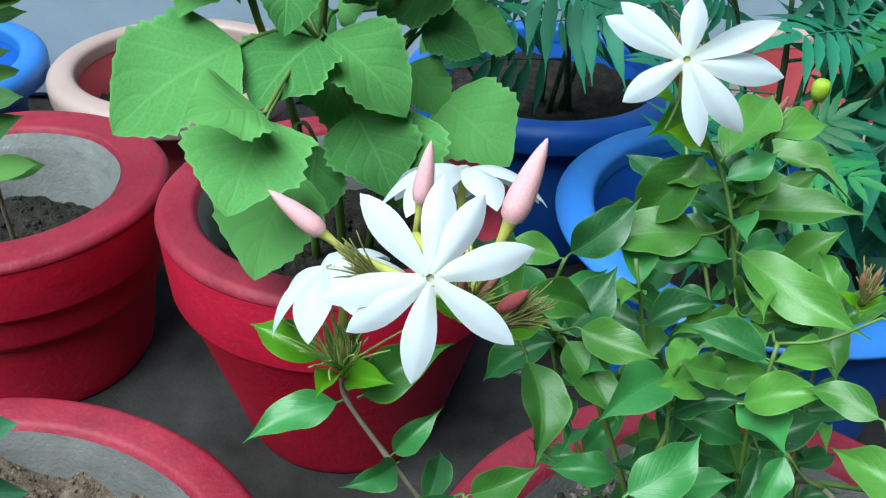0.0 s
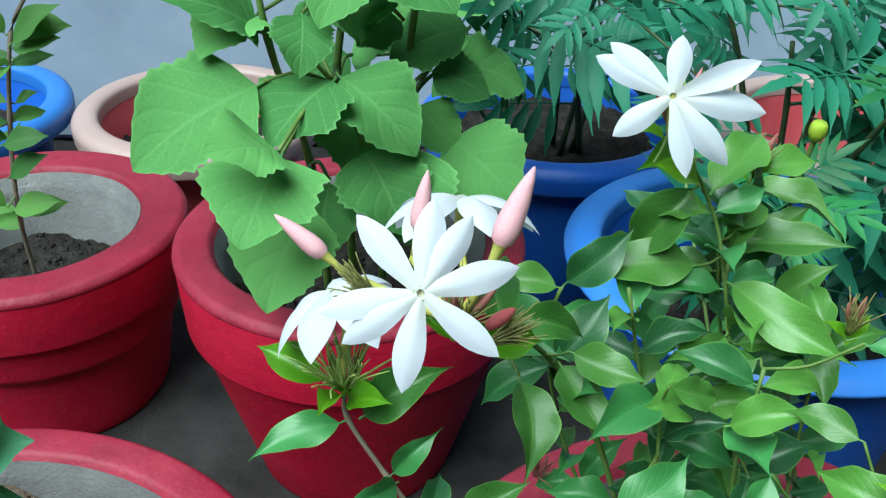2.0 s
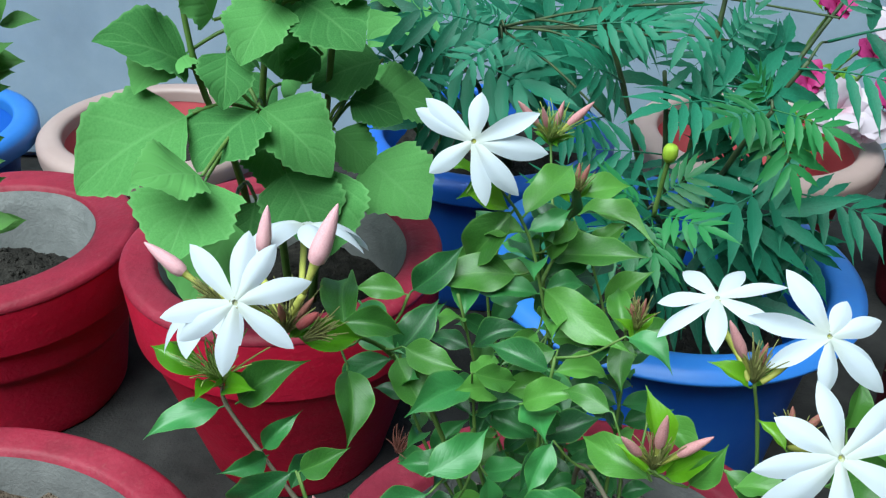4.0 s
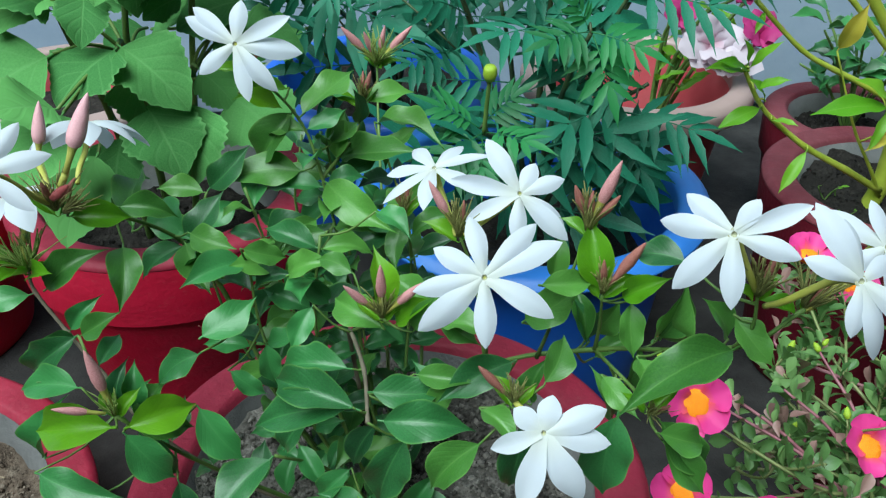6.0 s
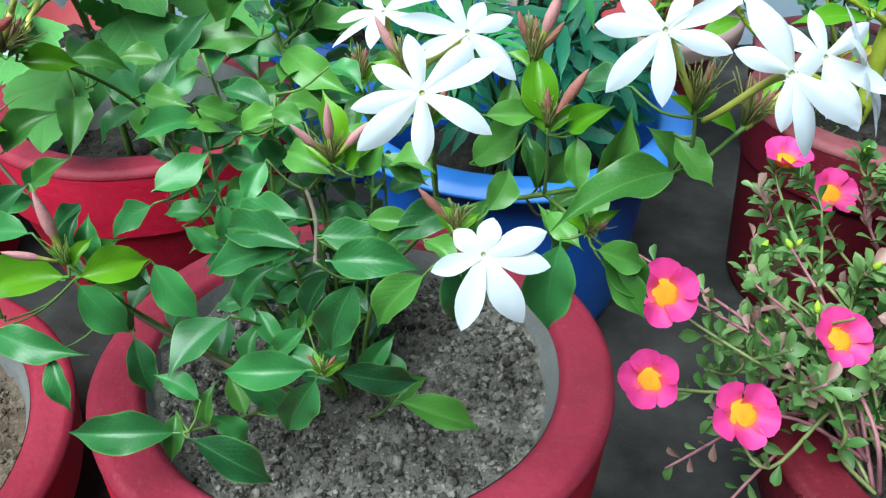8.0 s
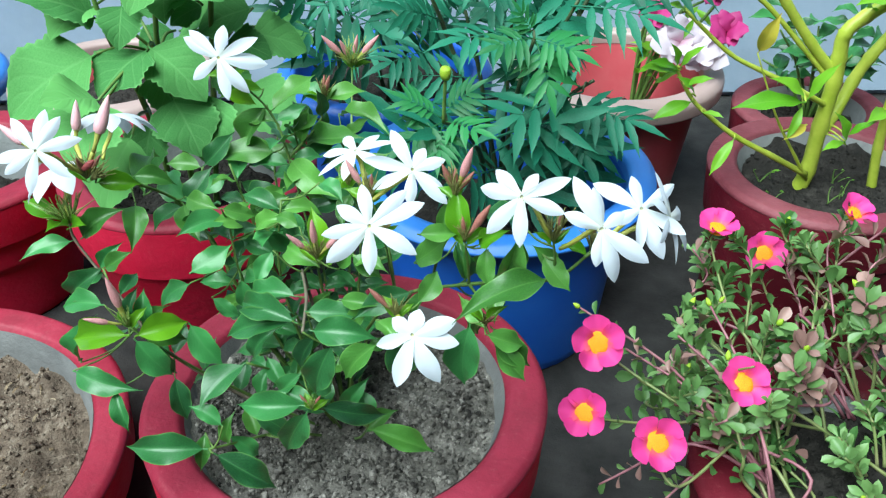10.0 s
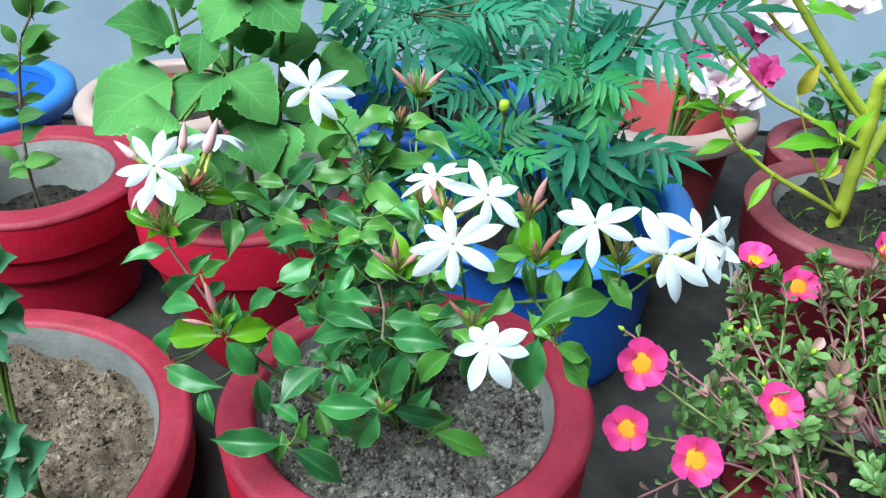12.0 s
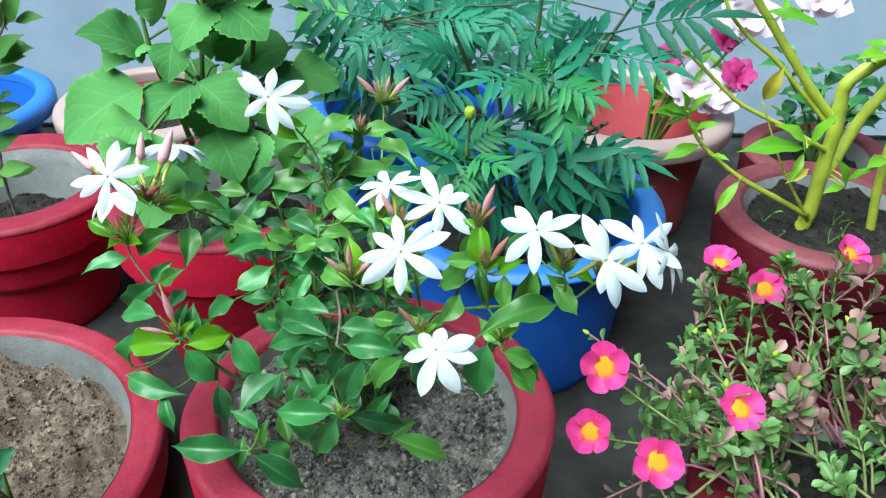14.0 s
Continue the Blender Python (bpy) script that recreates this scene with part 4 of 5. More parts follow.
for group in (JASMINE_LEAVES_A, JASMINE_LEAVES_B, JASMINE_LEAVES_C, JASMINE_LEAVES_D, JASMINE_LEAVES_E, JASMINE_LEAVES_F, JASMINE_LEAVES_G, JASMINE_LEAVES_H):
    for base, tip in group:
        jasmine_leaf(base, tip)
for base, tip in YOUNG_LEAVES:
    jasmine_leaf(base, tip, True)
# opposite pairs of smaller leaves along the inner branches, each pair turned against the one below
for number, (points, r) in enumerate(STEMS):
    path = smooth_path(points, 14)
    run, turn = 0.0, leaf_rng.uniform(0, 3)
    for a, b in zip(path, path[1:]):
        run += (b - a).length
        inner = number >= 20 or b.y > 0.015
        if run < (0.014 if inner else 0.026) or b.z < 0.262 or b.x > 0.03 or b.z > 0.455 or b.y > 0.15:
            continue
        if not inner and b.z > 0.36:
            continue
        run, turn = 0.0, turn + 1.57
        d = (b - a).normalized()
        side = d.cross(Vector((math.cos(turn), math.sin(turn), 0.05))).normalized()
        for way in (side, -side):
            way = (way + 0.3 * d + Vector((0, 0.25, leaf_rng.uniform(-0.45, 0.1)))).normalized()
            if not inner and way.y < -0.1:
                continue
            size = leaf_rng.uniform(0.024, 0.037) if b.z > 0.375 else leaf_rng.uniform(0.019, 0.030)
            hint = Vector((leaf_rng.uniform(-0.35, 0.35), -0.45, 0.9))
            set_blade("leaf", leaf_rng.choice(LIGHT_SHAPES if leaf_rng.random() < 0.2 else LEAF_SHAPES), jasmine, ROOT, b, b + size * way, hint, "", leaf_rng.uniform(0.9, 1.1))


def bud_cluster(at, axis, buds, calyx, seed, size=0.014, bracts=2, fresh=False):
    """Buds that stand in a tuft of thread-like sepals."""
    rng = random.Random(seed)
    part("calyx", (GREEN_CALYXES if fresh else CALYXES)[calyx], jasmine, "tuft of thread-like lime sepals" if fresh else "tuft of thread-like olive sepals", local(up_frame(at, axis, size)))
    for q in range(bracts):
        a = 2.1 * q + rng.uniform(0, 1)
        way = Vector((math.cos(a), math.sin(a), rng.uniform(0.2, 0.9))).normalized()
        base = Vector(at) - 0.004 * Vector(axis).normalized()
        set_blade("bract", rng.choice(YOUNG_SHAPES), jasmine, ROOT, base, base + rng.uniform(0.012, 0.019) * way, (0, -0.4, 0.9), "young lime green leaf")
    for lean, turn, long, pink in buds:
        way = Vector(axis).normalized() + Vector((math.cos(turn), math.sin(turn), 0)) * lean
        part("bud", SLIM_BUD if pink else SMALL_BUD, jasmine, "slim rose pink flower bud" if pink else "small red-brown bud", local(up_frame(Vector(at) + 0.002 * way, way, long)))


UP = (0, -0.15, 1)
bud_cluster((-0.001, -0.061, 0.412), UP, [(0.0, 0, 0.028, 1), (0.75, 3.3, 0.024, 1), (0.8, -0.2, 0.026, 1), (0.3, 2.0, 0.014, 0)], 0, 1, 0.016)
bud_cluster((0.081, -0.073, 0.461), UP, [(0.30, 0.2, 0.031, 1), (0.35, 2.9, 0.020, 0), (0.1, 1.5, 0.016, 0), (0.6, -0.1, 0.018, 0)], 1, 2, 0.018)
bud_cluster((0.086, -0.087, 0.440), UP, [(0.55, 0.1, 0.026, 0), (0.1, 2.5, 0.015, 0)], 1, 3, 0.014)
bud_cluster((-0.002, 0.240, 0.406), UP, [(0.80, 3.2, 0.036, 1), (0.35, 3.6, 0.027, 1), (0.25, 0.5, 0.027, 1), (0.85, 0.0, 0.036, 1)], 2, 4, 0.023, 5, True)
bud_cluster((-0.010, 0.098, 0.440), (0.2, -0.1, 1), [(0.1, 0.4, 0.018, 0), (0.3, 2.0, 0.016, 0)], 1, 5, 0.016)
bud_cluster((-0.120, -0.067, 0.367), (-0.12, -0.05, 1), [(0.05, 2.5, 0.036, 1), (1.6, 3.6, 0.024, 1)], 1, 6, 0.013, 2, True)
bud_cluster((-0.137, -0.032, 0.452), (0.05, -0.1, 1), [(0.7, 0.2, 0.016, 0), (0.3, 4.4, 0.016, 0)], 2, 7, 0.017)
for foot, tip in (((-0.130, -0.031, 0.468), (-0.117, -0.021, 0.500)), ((-0.150, -0.006, 0.460), (-0.146, 0.001, 0.487)), ((-0.168, -0.021, 0.463), (-0.190, -0.014, 0.479))):
    way = Vector(tip) - Vector(foot)
    part("bud", BUD, jasmine, "pink flower bud", local(up_frame(foot, way, way.length)))
    stem_part("flower_tube", [(-0.137, -0.032, 0.455), 0.5 * (Vector(foot) + Vector((-0.137, -0.032, 0.455))), foot], 0.0014, 0.0015, TUBE, jasmine, ROOT, steps=3)
for at, axis, size in (((-0.160, -0.027, 0.459), (-0.75, -0.1, 0.75), 0.015), ((-0.128, -0.046, 0.459), (0.65, -0.15, 0.5), 0.016)):
    part("calyx", CALYXES[1], jasmine, "tuft of thread-like olive sepals", local(up_frame(at, axis, size)))
bud_cluster((0.040, -0.075, 0.437), UP, [(0.5, 0.2, 0.016, 0), (0.3, 2.0, 0.014, 0)], 0, 8, 0.014)
bud_cluster((0.032, -0.053, 0.447), UP, [(0.55, 2.7, 0.026, 1), (0.2, 1.0, 0.015, 0)], 1, 9, 0.017)
bud_cluster((0.129, -0.126, 0.466), (0.1, -0.1, 1), [(0.1, 0.3, 0.015, 0)], 0, 10, 0.018)
bud_cluster((0.150, -0.121, 0.456), (0.4, -0.1, 1), [(0.2, 0.3, 0.014, 0)], 2, 11, 0.017)
bud_cluster((0.048, -0.119, 0.414), UP, [(0.8, 2.9, 0.020, 0)], 0, 12, 0.013)
bud_cluster((0.095, -0.135, 0.421), (0.1, -0.5, 0.6), [(0.3, 0.3, 0.010, 0)], 0, 13, 0.011)
red_bud = Vector((-0.1223, -0.0501, 0.4735)) - Vector((-0.1299, -0.0513, 0.4677))
part("bud", SPENT_BUD, jasmine, "short red-brown bud", local(up_frame((-0.1299, -0.0513, 0.4677), red_bud, red_bud.length)))
part("calyx", tuft("calyx", 26, 1.0, 0.7, BUD_RED, 9, 0.03), jasmine, "tuft of reddish young sepals", local(up_frame((-0.098, 0.034, 0.328), (0.2, -0.2, 1), 0.016)))
bud_cluster((0.011, 0.028, 0.410), UP, [(0.3, 3.0, 0.014, 0), (0.2, 0.8, 0.015, 0), (0.5, 1.5, 0.012, 0)], 1, 17, 0.017, 3)
bud_cluster((-0.174, 0.008, 0.395), (-0.05, 0.0, 1), [(0.3, 0.3, 0.013, 0)], 2, 14, 0.023, 1, True)
bud_cluster((-0.062, 0.050, 0.480), UP, [(0.5, 3.0, 0.014, 0), (0.5, 0.0, 0.013, 0)], 1, 15, 0.012)
bud_cluster((-0.010, -0.086, 0.314), UP, [(0.6, 2.9, 0.011, 0), (0.6, 0.1, 0.011, 0)], 1, 16, 0.010, 2, True)


# ---- the broad-leaved plant ----
BROAD_LEAVES = [
    ((-0.257, 0.330, 0.383), (-0.343, 0.290, 0.341)),
    ((-0.237, 0.260, 0.367), (-0.271, 0.220, 0.385)),
    ((-0.210, 0.340, 0.383), (-0.250, 0.290, 0.358)),
    ((-0.209, 0.340, 0.386), (-0.152, 0.309, 0.347)),
    ((-0.237, 0.270, 0.360), (-0.254, 0.205, 0.333)),
    ((-0.225, 0.290, 0.316), (-0.254, 0.240, 0.262)),
    ((-0.192, 0.330, 0.337), (-0.161, 0.290, 0.294)),
    ((-0.157, 0.380, 0.349), (-0.124, 0.370, 0.315)),
    ((-0.132, 0.380, 0.324), (-0.080, 0.340, 0.293)),
    ((-0.216, 0.330, 0.311), (-0.219, 0.280, 0.275)),
    ((-0.159, 0.340, 0.337), (-0.160, 0.300, 0.277)),
    ((-0.216, 0.360, 0.350), (-0.186, 0.330, 0.317)),
]
UPPER_BROAD_LEAVES = [
    ((-0.263, 0.370, 0.403), (-0.314, 0.330, 0.445)),
    ((-0.233, 0.360, 0.421), (-0.231, 0.320, 0.393)),
    ((-0.196, 0.380, 0.454), (-0.219, 0.330, 0.425)),
    ((-0.178, 0.380, 0.455), (-0.130, 0.340, 0.433)),
    ((-0.267, 0.380, 0.413), (-0.298, 0.330, 0.405)),
    ((-0.245, 0.380, 0.438), (-0.262, 0.360, 0.485)),
    ((-0.212, 0.380, 0.469), (-0.164, 0.360, 0.498)),
    ((-0.158, 0.400, 0.458), (-0.106, 0.380, 0.471)),
    ((-0.178, 0.400, 0.439), (-0.204, 0.400, 0.475)),
    ((-0.078, 0.550, 0.322), (-0.143, 0.500, 0.316)),
    ((-0.078, 0.600, 0.385), (-0.137, 0.550, 0.367)),
    ((-0.214, 0.470, 0.352), (-0.147, 0.450, 0.391)),
]

def broad_outline(width):
    """Half-width of a blunt, broad leaf with a short point."""
    def f(v):
        return 0.5 * width * max(0.01, min(1, v / 0.20) ** 0.55 * (1 - max(0, (v - 0.30) / 0.70) ** 2.6) * (1 - 0.25 * max(0, (v - 0.6) / 0.4)))
    return f


HEART_SHAPES = [blade("leaf", BROAD_LEAF, broad_outline(w), 0.05, cup, 0.060, 3.0, tw, nu=8, nv=21, tip_drop=td, stem=0.05, teeth=0.042, ruffle=0.06, seed=sd)
                for w, cup, tw, td, sd in ((0.92, 0.10, 0.15, 0.12, 0.0), (0.86, 0.14, -0.2, 0.16, 1.4), (0.96, 0.06, 0.1, 0.08, 2.6))]
BROAD_ROOT = Vector((-0.206, 0.398, 0.165))
broad = thing("broad_leaved_plant", BROAD_ROOT, "young plant with large soft toothed heart-shaped leaves", "plant")
broad_rng = random.Random(3)
crown = [Vector((-0.235, 0.375, 0.30)), Vector((-0.215, 0.385, 0.36)), Vector((-0.205, 0.39, 0.43)), Vector((-0.17, 0.40, 0.33))]
stem_part("stem", [BROAD_ROOT, (-0.21, 0.39, 0.28), (-0.215, 0.385, 0.36), (-0.20, 0.385, 0.47), (-0.19, 0.38, 0.56)], 0.004, 0.002, GREEN_STEM, broad, BROAD_ROOT, 0.2)
stem_part("stem", [BROAD_ROOT + Vector((0.02, 0, 0)), (-0.17, 0.40, 0.30), (-0.16, 0.41, 0.40), (-0.14, 0.42, 0.52)], 0.0036, 0.002, GREEN_STEM, broad, BROAD_ROOT, 0.2)
stem_part("stem", [BROAD_ROOT + Vector((-0.02, -0.01, 0)), (-0.235, 0.375, 0.30), (-0.26, 0.37, 0.40), (-0.27, 0.38, 0.50)], 0.0036, 0.002, GREEN_STEM, broad, BROAD_ROOT, 0.2)
for base, tip in BROAD_LEAVES + UPPER_BROAD_LEAVES[:9]:
    b = Vector(base)
    start = min(crown, key=lambda p: (p - b).length)
    stem_part("leaf_stalk", [start, 0.5 * (start + b) + Vector((0, 0, 0.008)), b], 0.0018, 0.0014, GREEN_STEM, broad, BROAD_ROOT, steps=4)
    set_blade("leaf", broad_rng.choice(HEART_SHAPES), broad, BROAD_ROOT, base, tip, (broad_rng.uniform(-0.3, 0.3), -0.45, 0.9), "", broad_rng.uniform(0.92, 1.1))

for _ in range(16):
    b = Vector((broad_rng.uniform(-0.27, -0.10), broad_rng.uniform(0.385, 0.46), broad_rng.uniform(0.31, 0.50)))
    a = broad_rng.uniform(0, 6.283)
    start = min(crown, key=lambda p: (p - b).length)
    stem_part("leaf_stalk", [start, 0.5 * (start + b) + Vector((0, 0, 0.008)), b], 0.0018, 0.0014, GREEN_STEM, broad, BROAD_ROOT, steps=4)
    set_blade("leaf", broad_rng.choice(HEART_SHAPES), broad, BROAD_ROOT, b, b + broad_rng.uniform(0.04, 0.065) * Vector((math.cos(a), 0.6 * math.sin(a), -0.35)), (0, -0.45, 0.9))

FAR_ROOT = Vector((-0.06, 0.70, 0.165))
far_plant = thing("broad_leaved_plant", FAR_ROOT, "broad-leaved seedling in a dark blue pot", "plant")
for base, tip in UPPER_BROAD_LEAVES[9:]:
    b = Vector(base)
    stem_part("leaf_stalk", [FAR_ROOT, 0.5 * (FAR_ROOT + b) + Vector((0, 0.02, 0.04)), b], 0.0025, 0.0015, GREEN_STEM, far_plant, FAR_ROOT)
    set_blade("leaf", broad_rng.choice(HEART_SHAPES), far_plant, FAR_ROOT, base, tip, (0, -0.45, 0.9))


# ---- marigolds ----
def pinnate(name, mat, pairs, seed, width=0.21, reach=0.42):
    """A feathery leaf one unit long: pairs of narrow toothed leaflets along a rib, and one at its end."""
    rng = random.Random(seed)
    shape = ovate(width, 0.42, 1.0)
    verts, uvs, faces = [], [], []
    spots = []
    for q in range(pairs):
        v = 0.24 + 0.50 * q / (pairs - 1)
        size = reach * (0.78 + 0.22 * math.sin(math.pi * (0.25 + 0.6 * q / pairs)))
        for side in (-1, 1):
            spots.append((v + rng.uniform(-0.015, 0.015), side * (rng.uniform(60, 74) - 26 * q / pairs), size * rng.uniform(0.9, 1.1)))
    spots.append((0.76, 0, 1.05 * reach))
    nv = 9
    for v, turn, size in spots:
        k = len(verts)
        ca, sa = math.cos(radians(90 - turn)), math.sin(radians(90 - turn))
        drop = rng.uniform(0.05, 0.45)
        fold = rng.uniform(0.15, 0.4)
        for j in range(nv + 1):
            w = j / nv
            half = shape(w) * (1.12 if j % 2 else 0.92)
            for s in (-1, 0, 1):
                along, across = size * w, size * s * half
                verts.append((along * ca - across * sa, v + along * sa + across * ca, -drop * size * w * w + fold * abs(across) + 0.06 * math.sin(math.pi * v)))
                uvs.append((0.5 + 0.5 * s, w))
        for j in range(nv):
            for i in range(2):
                a = k + j * 3 + i
                faces.append((a, a + 1, a + 4, a + 3))
    k = len(verts)
    rib, rf = tube_geometry([Vector((0, t / 8, 0.06 * math.sin(math.pi * t / 8))) for t in range(7)], 0.012, 0.006, 4)
    verts += rib
    uvs += [(0.5, 0.1)] * len(rib)
    faces += [tuple(i + k for i in g) for g in rf]
    return link(name, verts, faces, [mat], uvs=uvs)


FEATHERS = [pinnate("leaf", MARIGOLD_LEAF, n, sd, w, 0.52) for n, sd, w in ((5, 1, 0.20), (5, 2, 0.19), (4, 3, 0.22))]
YOUNG_FEATHERS = [pinnate("leaf", MARIGOLD_YOUNG, n, sd, w, 0.66) for n, sd, w in ((5, 4, 0.19), (5, 5, 0.21))]
MARIGOLD_LEAVES = [
    ((0.205, 0.340, 0.319), (0.277, 0.300, 0.310)),
    ((0.218, 0.340, 0.332), (0.131, 0.290, 0.320)),
    ((0.230, 0.380, 0.429), (0.347, 0.360, 0.455)),
    ((0.203, 0.360, 0.414), (0.286, 0.320, 0.411)),
    ((0.155, 0.360, 0.386), (0.082, 0.320, 0.393)),
    ((0.195, 0.340, 0.321), (0.225, 0.290, 0.269)),
    ((0.077, 0.250, 0.346), (0.034, 0.220, 0.329)),
    ((0.078, 0.250, 0.346), (0.111, 0.220, 0.349)),
    ((0.077, 0.260, 0.348), (0.106, 0.260, 0.374)),
    ((0.075, 0.260, 0.344), (0.038, 0.260, 0.366)),
    ((0.076, 0.250, 0.343), (0.072, 0.210, 0.327)),
    ((0.161, 0.290, 0.409), (0.202, 0.270, 0.399)),
    ((0.159, 0.290, 0.409), (0.121, 0.270, 0.407)),
    ((0.163, 0.290, 0.406), (0.175, 0.260, 0.367)),
    ((0.161, 0.300, 0.408), (0.146, 0.300, 0.433)),
]
FAR_MARIGOLD_LEAVES = [
    ((0.034, 0.380, 0.438), (0.095, 0.360, 0.445)),
    ((0.128, 0.380, 0.458), (0.103, 0.340, 0.434)),
    ((-0.018, 0.450, 0.404), (-0.054, 0.420, 0.388)),
    ((-0.014, 0.450, 0.407), (0.009, 0.420, 0.396)),
    ((-0.017, 0.450, 0.414), (-0.042, 0.450, 0.436)),
    ((-0.035, 0.500, 0.341), (-0.099, 0.460, 0.341)),
    ((0.059, 0.400, 0.413), (0.075, 0.400, 0.463)),
    ((0.156, 0.400, 0.416), (0.183, 0.400, 0.453)),
    ((0.067, 0.400, 0.355), (0.012, 0.360, 0.351)),
    ((0.162, 0.400, 0.422), (0.112, 0.360, 0.404)),
    ((-0.075, 0.500, 0.382), (-0.100, 0.500, 0.416)),
    ((0.244, 0.400, 0.442), (0.268, 0.400, 0.479)),
]


def marigold(root, label, leaves, young_below, stems, seed, count):
    """Branching dark stems set with feathery leaves in pairs."""
    rng = random.Random(seed)
    root = Vector(root)
    plant = thing("marigold_plant", root, label, "plant")
    spine = []
    for top in stems:
        top = Vector(top)
        pts = [root + Vector((rng.uniform(-0.015, 0.015), rng.uniform(-0.015, 0.015), 0)), root + (top - root) * 0.35 + Vector((0, 0, 0.04)), root + (top - root) * 0.7 + Vector((0, 0, 0.03)), top]
        stem_part("stem", pts, 0.0034, 0.0016, DARK_STEM, plant, root, 0.15)
        spine += smooth_path(pts, 5)
    for i, (base, tip) in enumerate(leaves):
        b = Vector(base)
        near = min(spine, key=lambda p: (p - b).length)
        if (near - b).length > 0.006:
            stem_part("leaf_stalk", [near, 0.5 * (near + b) + Vector((0, 0, 0.006)), b], 0.0013, 0.001, DARK_STEM, plant, root, steps=3, sides=5)
        young = young_below <= i
        set_blade("leaf", rng.choice(YOUNG_FEATHERS if young else FEATHERS), plant, root, base, tip, (rng.uniform(-0.2, 0.2), -0.4, 0.9), "", rng.uniform(0.9, 1.15))
    for _ in range(count):
        p = rng.choice(spine)
        if p.z < root.z + 0.06:
            continue
        a = rng.uniform(0, 6.283)
        way = Vector((math.cos(a), math.sin(a), rng.uniform(-0.15, 0.5))).normalized()
        if p.x + 0.1 * way.x > 0.27 and p.z < 0.40:
            continue
        set_blade("leaf", rng.choice(FEATHERS), plant, root, p, p + rng.uniform(0.08, 0.125) * way, (0.15 * way.x, -0.75, 0.65), "", rng.uniform(0.9, 1.2))
    return plant, root


plant, root = marigold((0.14, 0.405, 0.140), "bushy marigold with feathery dark green leaves and a closed bud", MARIGOLD_LEAVES, 6,
                       [(0.077, 0.25, 0.345), (0.161, 0.29, 0.408), (0.21, 0.36, 0.42), (0.05, 0.39, 0.45), (0.16, 0.42, 0.50), (0.26, 0.43, 0.45), (0.23, 0.35, 0.34), (0.10, 0.36, 0.41)], 21, 36)
stem_part("flower_stalk", [(0.077, 0.25, 0.345), (0.078, 0.247, 0.37), (0.079, 0.243, 0.392)], 0.0018, 0.0016, GREEN_STEM, plant, root)
part("bud", spindle("bud", [(0.0, 0.0), (0.30, 0.08), (0.42, 0.45), (0.40, 0.8), (0.30, 0.98), (0.0, 1.0)], MOSS_TIP, 14), plant, "closed lime green flower bud", Matrix.Translation(-root) @ up_frame((0.079, 0.243, 0.390), (0, -0.1, 1), 0.0125))
marigold((0.01, 0.70, 0.163), "tall marigold with feathery green leaves", FAR_MARIGOLD_LEAVES, 99,
         [(-0.02, 0.46, 0.41), (-0.07, 0.51, 0.37), (0.04, 0.60, 0.46), (0.09, 0.62, 0.40), (0.0, 0.66, 0.48)], 22, 32)


# ---- balsam in the dark red pot ----
BALSAM_TRUNK = [(0.471, 0.370, 0.191), (0.479, 0.370, 0.222), (0.481, 0.370, 0.277), (0.484, 0.370, 0.326), (0.483, 0.370, 0.353), (0.483, 0.370, 0.379), (0.499, 0.370, 0.396), (0.535, 0.370, 0.425), (0.56, 0.37, 0.47)]
BALSAM_SECOND = [(0.482, 0.372, 0.262), (0.497, 0.380, 0.285), (0.513, 0.390, 0.317), (0.525, 0.390, 0.345), (0.545, 0.390, 0.378), (0.57, 0.39, 0.43)]
BALSAM_LEFT = [(0.483, 0.370, 0.334), (0.451, 0.370, 0.369), (0.418, 0.370, 0.410), (0.390, 0.370, 0.446), (0.365, 0.370, 0.48), (0.35, 0.37, 0.53)]
BALSAM_SIDE = [(0.556, 0.370, 0.192), (0.550, 0.370, 0.249), (0.549, 0.370, 0.293), (0.552, 0.375, 0.36), (0.56, 0.38, 0.42)]
BALSAM_TWIG_A = [(0.473, 0.360, 0.222), (0.425, 0.345, 0.254), (0.382, 0.345, 0.278), (0.347, 0.345, 0.305), (0.328, 0.345, 0.325), (0.310, 0.345, 0.355)]
BALSAM_TWIG_B = [(0.482, 0.368, 0.300), (0.460, 0.360, 0.314), (0.425, 0.360, 0.333), (0.398, 0.360, 0.346), (0.364, 0.360, 0.365), (0.315, 0.360, 0.409)]
BALSAM_TWIG_C = [(0.483, 0.370, 0.322), (0.471, 0.370, 0.336), (0.439, 0.370, 0.369), (0.401, 0.370, 0.407), (0.373, 0.370, 0.428), (0.345, 0.372, 0.458), (0.33, 0.375, 0.50)]
BALSAM_TWIG_D = [(0.476, 0.362, 0.215), (0.454, 0.350, 0.248), (0.429, 0.350, 0.287), (0.412, 0.350, 0.321), (0.391, 0.350, 0.367)]
